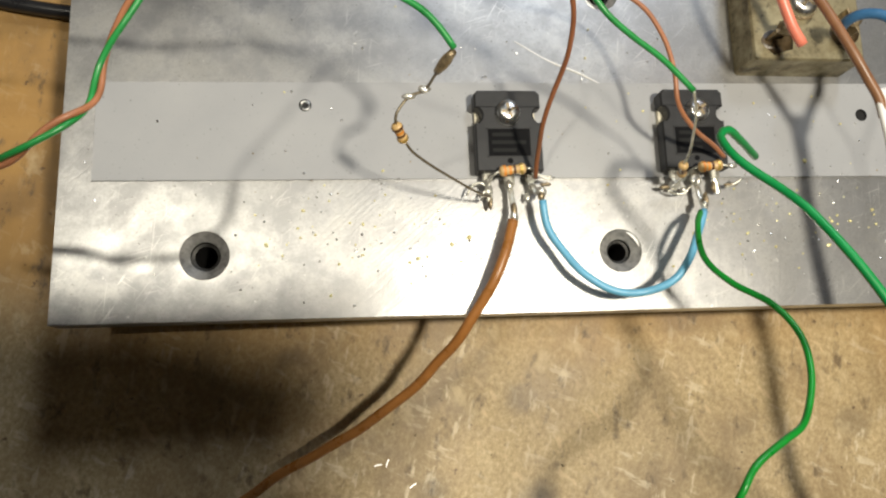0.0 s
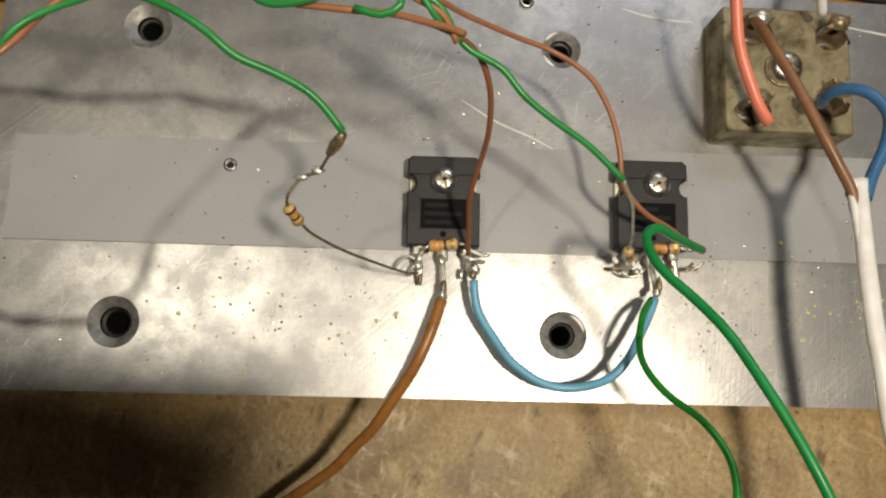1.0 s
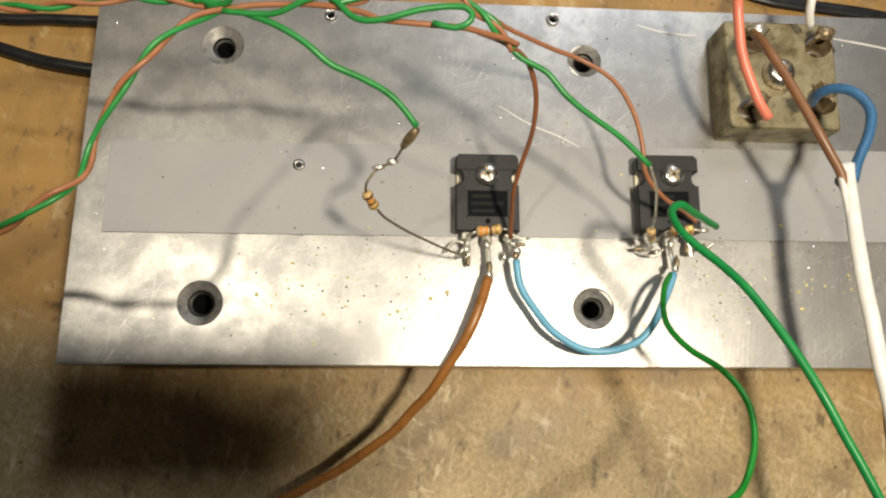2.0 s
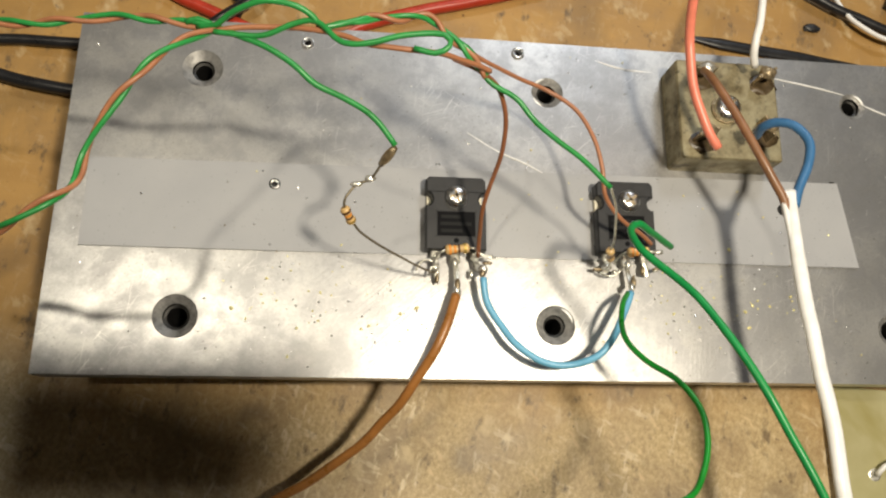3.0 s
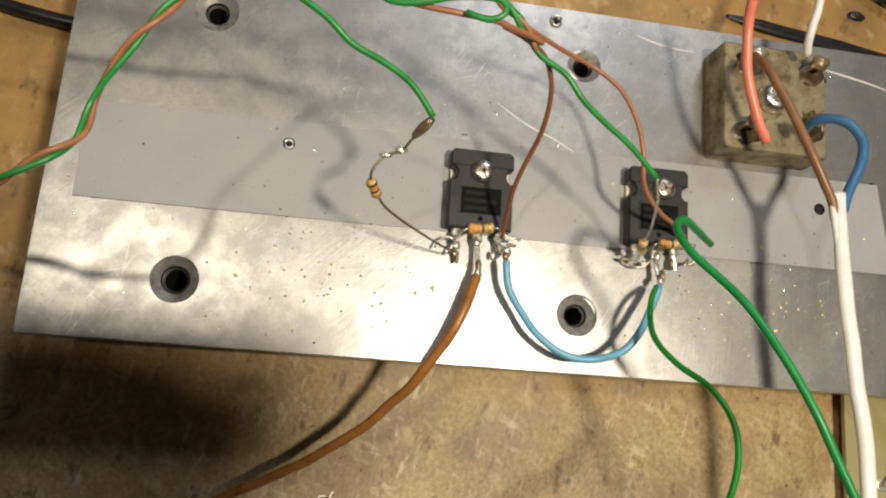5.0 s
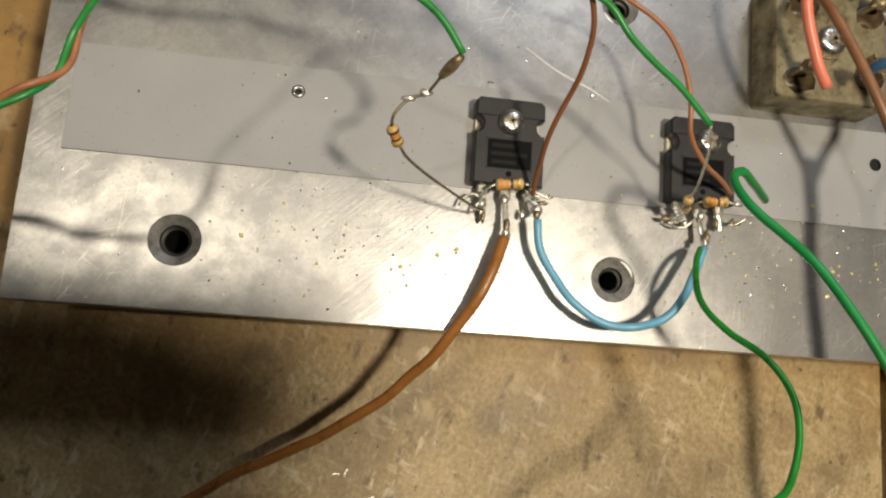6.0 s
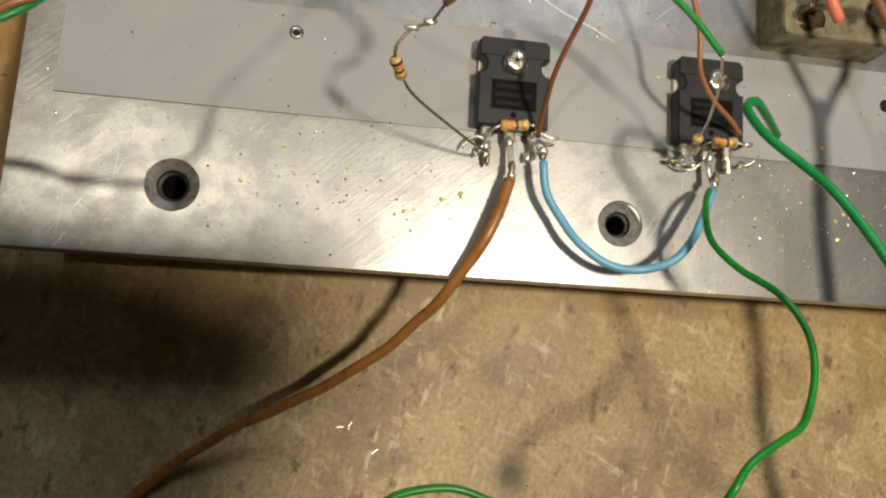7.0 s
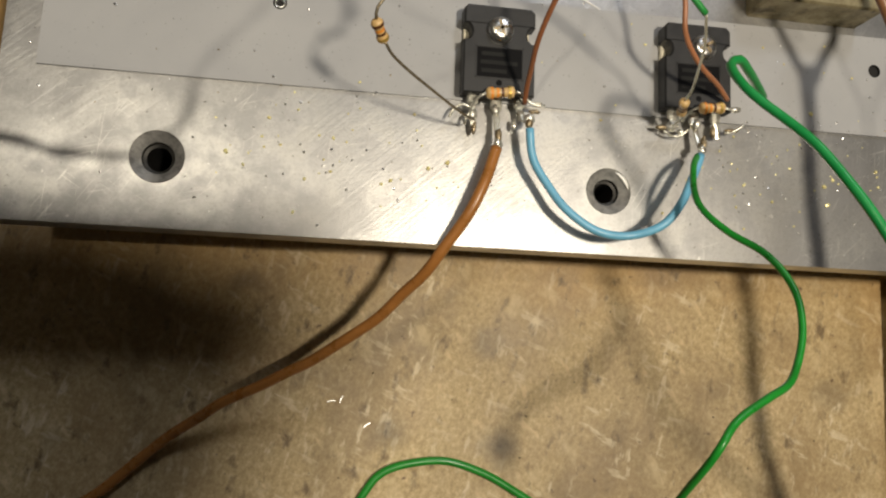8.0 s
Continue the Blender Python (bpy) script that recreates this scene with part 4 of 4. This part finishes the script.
def mains_cable():
    base = thing("mains_cable", "white flat mains cable with brown and blue cores", "cable", WHITE_CABLE[0])
    hang(part("outer_sheath", sweep(bmesh.new(), wobble(glide(WHITE_CABLE), 0.0006, 17), lambda u: 0.0014 + min(u * 9, 1) * 0.0004, 14, 0.8), WHITE_PVC, None, "white flat outer sheath", True), base)
    hang(part("brown_core", sweep(bmesh.new(), glide(BROWN_CORE), 0.0011, 12), BROWN_PVC_B, None, "brown insulated core", True), base)
    hang(part("blue_core", sweep(bmesh.new(), glide(BLUE_CORE), 0.0012, 12), BLUE_CORE_PVC, None, "blue insulated core", True), base)
    a = Vector(BROWN_CORE[-2])
    split = [a + Vector((0.0008, 0.002, 0.0)), a, a + Vector((0.0003, -0.004, 0.0002)), Vector(WHITE_CABLE[2]) + Vector((-0.0004, 0, 0))]
    hang(part("sheath_tongue", sweep(bmesh.new(), glide(split), 0.0008, 10), WHITE_PVC, None, "torn white sheath end", True), base)


mains_cable()
wire("white_wire", WHITE_WIRE, 0.00105, WHITE_PVC, "white insulated wire on a rectifier terminal", 18, 12)
wire("white_wire", WHITE_BACK, 0.00080, WHITE_PVC, "white insulated wire lying on the bench", 19, 12, kink=0.0003)
wire("black_cable", BLACK_BACK, 0.0017, BLACK_PVC, "black cable lying on the bench behind the plate", 20, 12, kink=0.0002)
wire("black_strap", BLACK_FLAT, lambda u: 0.0021 * min(1.0, 0.25 + u * 9), BLACK_PVC, "flat black strap lying on the bench", 21, 10, 0.4, kink=0.0001)
wire("black_cable", BLACK_LEFT, 0.0020, BLACK_PVC, "glossy black cable passing under the plate", 22, 12, kink=0.0002)
wire("black_cable", BLACK_LEFT_B, 0.0017, BLACK_PVC, "black cable passing behind the plate", 23, 12, kink=0.0002)
wire("red_cable", RED_A, 0.0020, RED_PVC, "red cable lying on the bench behind the plate", 24, 12, kink=0.0002)
wire("red_cable", RED_B, 0.0020, RED_PVC, "red cable lying on the bench behind the plate", 25, 12, kink=0.0002)
wire("black_cable", BLACK_V, 0.0018, BLACK_PVC, "black cable crossing a red one", 26, 12, kink=0.0002)
wire("black_cable", BLACK_V_B, 0.0015, BLACK_PVC, "thin black cable on the bench", 27, 12, kink=0.0002)
wire("black_wire", BLACK_THIN, 0.0006, BLACK_PVC, "thin black wire lying on the bench", 30, 8, kink=0.0002)
wire("green_wire", GREEN_BENCH, 0.0010, GREEN_PVC, "green insulated wire curled on the bench", 28, 12, kink=0.0002)

# ---- circuit board ----


def circuit_board():
    z = 0.0060
    base = thing("circuit_board", "olive translucent circuit board with a black component", "circuit board", (0.20, -0.06, 0))
    outline = [(0.1905, -0.1500), (0.3300, -0.1500), (0.3300, -0.0310), (0.2454, -0.0183), (0.2110, -0.0138), (0.1893, -0.0120)]
    hang(part("board", slab(bmesh.new(), outline, [(0.2138, -0.0216, 0.0020, 0.0002, 0.0019)], z - 0.0016, z), [PCB, PCB, HOLE_SHADE]), base)
    for x, y in ((0.196, -0.13), (0.31, -0.14), (0.31, -0.045), (0.2000, -0.0200)):
        hang(part("standoff", lathe(bmesh.new(), [(0, 0), (0.002, 0), (0.002, z - 0.0017), (0, z - 0.0017)], 14, (x, y, 0)), DULL), base)
    # the black finned part
    bx, by = 0.1985, -0.0448
    pts = [(bx, -0.1000)] + [(0.262, -0.1000), (0.262, by)] + [(bx + 0.010 - 0.010 * math.sin(a), by - 0.010 + 0.010 * math.cos(a)) for a in (math.pi / 2 * k / 8 for k in range(9))]
    comp = hang(part("black_component", prism(bmesh.new(), pts, z, z + 0.0085, 0.0008), BLACK_PLASTIC, None, "black moulded component with ribs"), base)
    for k in range(14):
        x = bx + 0.006 + k * 0.0040
        rib = part("rib", box(bmesh.new(), (x - 0.0011, -0.097, z + 0.0084), (x + 0.0011, by - 0.0095, z + 0.0100), 0.0003), BLACK_PLASTIC)
        rib.parent = comp
    m = Vector((0.2105, -0.0372, z + 0.0009))
    d = Vector((0.0060, -0.0002, 0))
    hang(part("small_resistor", lathe(bmesh.new(), [(0, 0), (0.0007, 0.0002), (0.0009, 0.0008), (0.0007, 0.0014), (0.0007, 0.0036), (0.0009, 0.0042), (0.0007, 0.0048), (0, 0.005)], 14, m, d), DARK_TAN, None, "small dull tan resistor", True), base)
    hang(part("resistor_lead", sweep(bmesh.new(), glide([m - d * 0.6 - Vector((0, 0, 0.0009)), m - d * 0.4, m, m + d, m + d * 1.6, m + d * 1.8 - Vector((0, 0, 0.0009))], 0.0008), 0.0003, 6), LEAD), base)
    hang(part("small_resistor", lathe(bmesh.new(), [(0, 0), (0.0008, 0.0002), (0.0009, 0.0008), (0.0007, 0.0014), (0.0007, 0.0036), (0.0009, 0.0042), (0, 0.005)], 14, m + Vector((0.024, -0.0035, 0)), d), DARK_TAN, None, "small dull tan resistor", True), base)
    hang(part("lead_hole", lathe(bmesh.new(), [(0, 0.0001), (0.0016, 0.0001), (0.0019, 0)], 16, (PCB_WIRE[0][0], PCB_WIRE[0][1], z)), SOLDER), base)


circuit_board()
wire("white_wire", PCB_WIRE, 0.00078, WHITE_PVC, "white insulated wire rising from the circuit board", 29, 12, kink=0.0003)


def back_component():
    base = thing("connector_block", "black block with bright solder tags on the bench", "connector", (0.245, 0.125, 0))
    bm = box(bmesh.new(), (-0.020, -0.0115, 0.0), (0.030, 0.020, 0.012), 0.001)
    bm.transform(Matrix.Translation((0.252, 0.1235, 0)) @ Matrix.Rotation(radians(-27), 4, "Z"))
    hang(part("housing", bm, BLACK_PLASTIC), base)
    for x, y, a in ((0.2500, 0.1075, 30), (0.2585, 0.1050, 40), (0.2420, 0.1135, 20)):
        bm = box(bmesh.new(), (-0.0028, -0.0011, 0.0), (0.0028, 0.0011, 0.0128), 0.0004)
        bm.transform(Matrix.Translation((x + 0.004, y + 0.003, 0)) @ Matrix.Rotation(radians(a), 4, "Z"))
        hang(part("solder_tag", bm, TAB, None, "bright metal tag"), base)


back_component()

# ---- swarf and scraps ----


def scatter(name, spots, mat, label, size):
    bm = bmesh.new()
    for x, y, z in spots:
        s = size * random.uniform(0.5, 1.3)
        made = bmesh.ops.create_icosphere(bm, subdivisions=1, radius=1.0)
        m = Matrix.Translation((x, y, z + s * 0.3)) @ Matrix.Rotation(random.uniform(0, 6.28), 4, "Z") @ Matrix.Diagonal((s * random.uniform(0.7, 1.2), s * 0.8, s * 0.6, 1))
        for v in made["verts"]:
            v.co = m @ (v.co * random.uniform(0.75, 1.2))
    tagged(finish(name, bm, mat), label, "swarf", kind="stuff")


def on_plate(n, cx, cy, sx, sy):
    out = []
    while len(out) < n:
        x, y = random.gauss(cx, sx), random.gauss(cy, sy)
        clear = all((x - hx) ** 2 + (y - hy) ** 2 > (r + 0.001) ** 2 for hx, hy, r, _ in SINKS)
        off = not (0.061 < x < 0.08 and 0.017 < y < 0.04) and not (0.107 < x < 0.126 and 0.017 < y < 0.041) and not (0.129 < x < 0.162 and 0.043 < y < 0.076)
        if -0.028 < x < 0.203 and -0.0135 < y < 0.079 and clear and off:
            out.append((x, y, PADTOP if 0.0172 < y < 0.0435 and -0.0245 < x < 0.182 else TOP))
    return out




def scrap():
    bm = blob(bmesh.new(), (0.2010, 0.1122, 0.0009), 0.0021, 6.2, (1.5, 0.75, 0.45))
    tagged(finish("plastic_scrap", bm, BLACK_PLASTIC), "small dark scrap of plastic on the bench", "scrap")


scrap()
random.seed(4)
scatter("brass_swarf", on_plate(26, 0.032, 0.004, 0.017, 0.007) + on_plate(30, 0.140, 0.006, 0.022, 0.008) + on_plate(30, 0.09, 0.034, 0.06, 0.022), BRASS, "small brass and solder crumbs on the plate", 0.00034)
scatter("solder_balls", on_plate(13, 0.034, 0.004, 0.015, 0.007) + on_plate(14, 0.142, 0.006, 0.018, 0.008), BRASS, "bright golden solder balls on the plate", 0.00055)
scatter("metal_swarf", on_plate(90, 0.09, 0.045, 0.06, 0.03) + on_plate(70, 0.145, 0.008, 0.02, 0.008) + on_plate(50, 0.03, 0.003, 0.02, 0.008), STEEL, "tiny bright metal crumbs on the plate", 0.00030)
scatter("dark_swarf", on_plate(30, 0.08, 0.01, 0.06, 0.02), DULL, "tiny dark crumbs on the plate", 0.00022)
scatter("bench_crumbs", [(random.uniform(-0.02, 0.18), random.uniform(-0.11, -0.02), 0) for _ in range(70)], DULL, "dark crumbs on the bench", 0.00035)
for x, y, a in ((0.0485, -0.0560, 35), (0.0395, -0.0505, 10), (0.0420, -0.0500, 70)):
    bm = sweep(bmesh.new(), [Vector((-0.0010, 0, 0.0003)), Vector((0, 0.0002, 0.0003)), Vector((0.0010, 0, 0.0003))], 0.00022, 6)
    bm.transform(Matrix.Translation((x, y, 0)) @ Matrix.Rotation(radians(a), 4, "Z"))
    tagged(finish("lead_offcut", bm, STEEL), "short bright offcut of wire lead on the bench", "offcut", "lead offcuts")
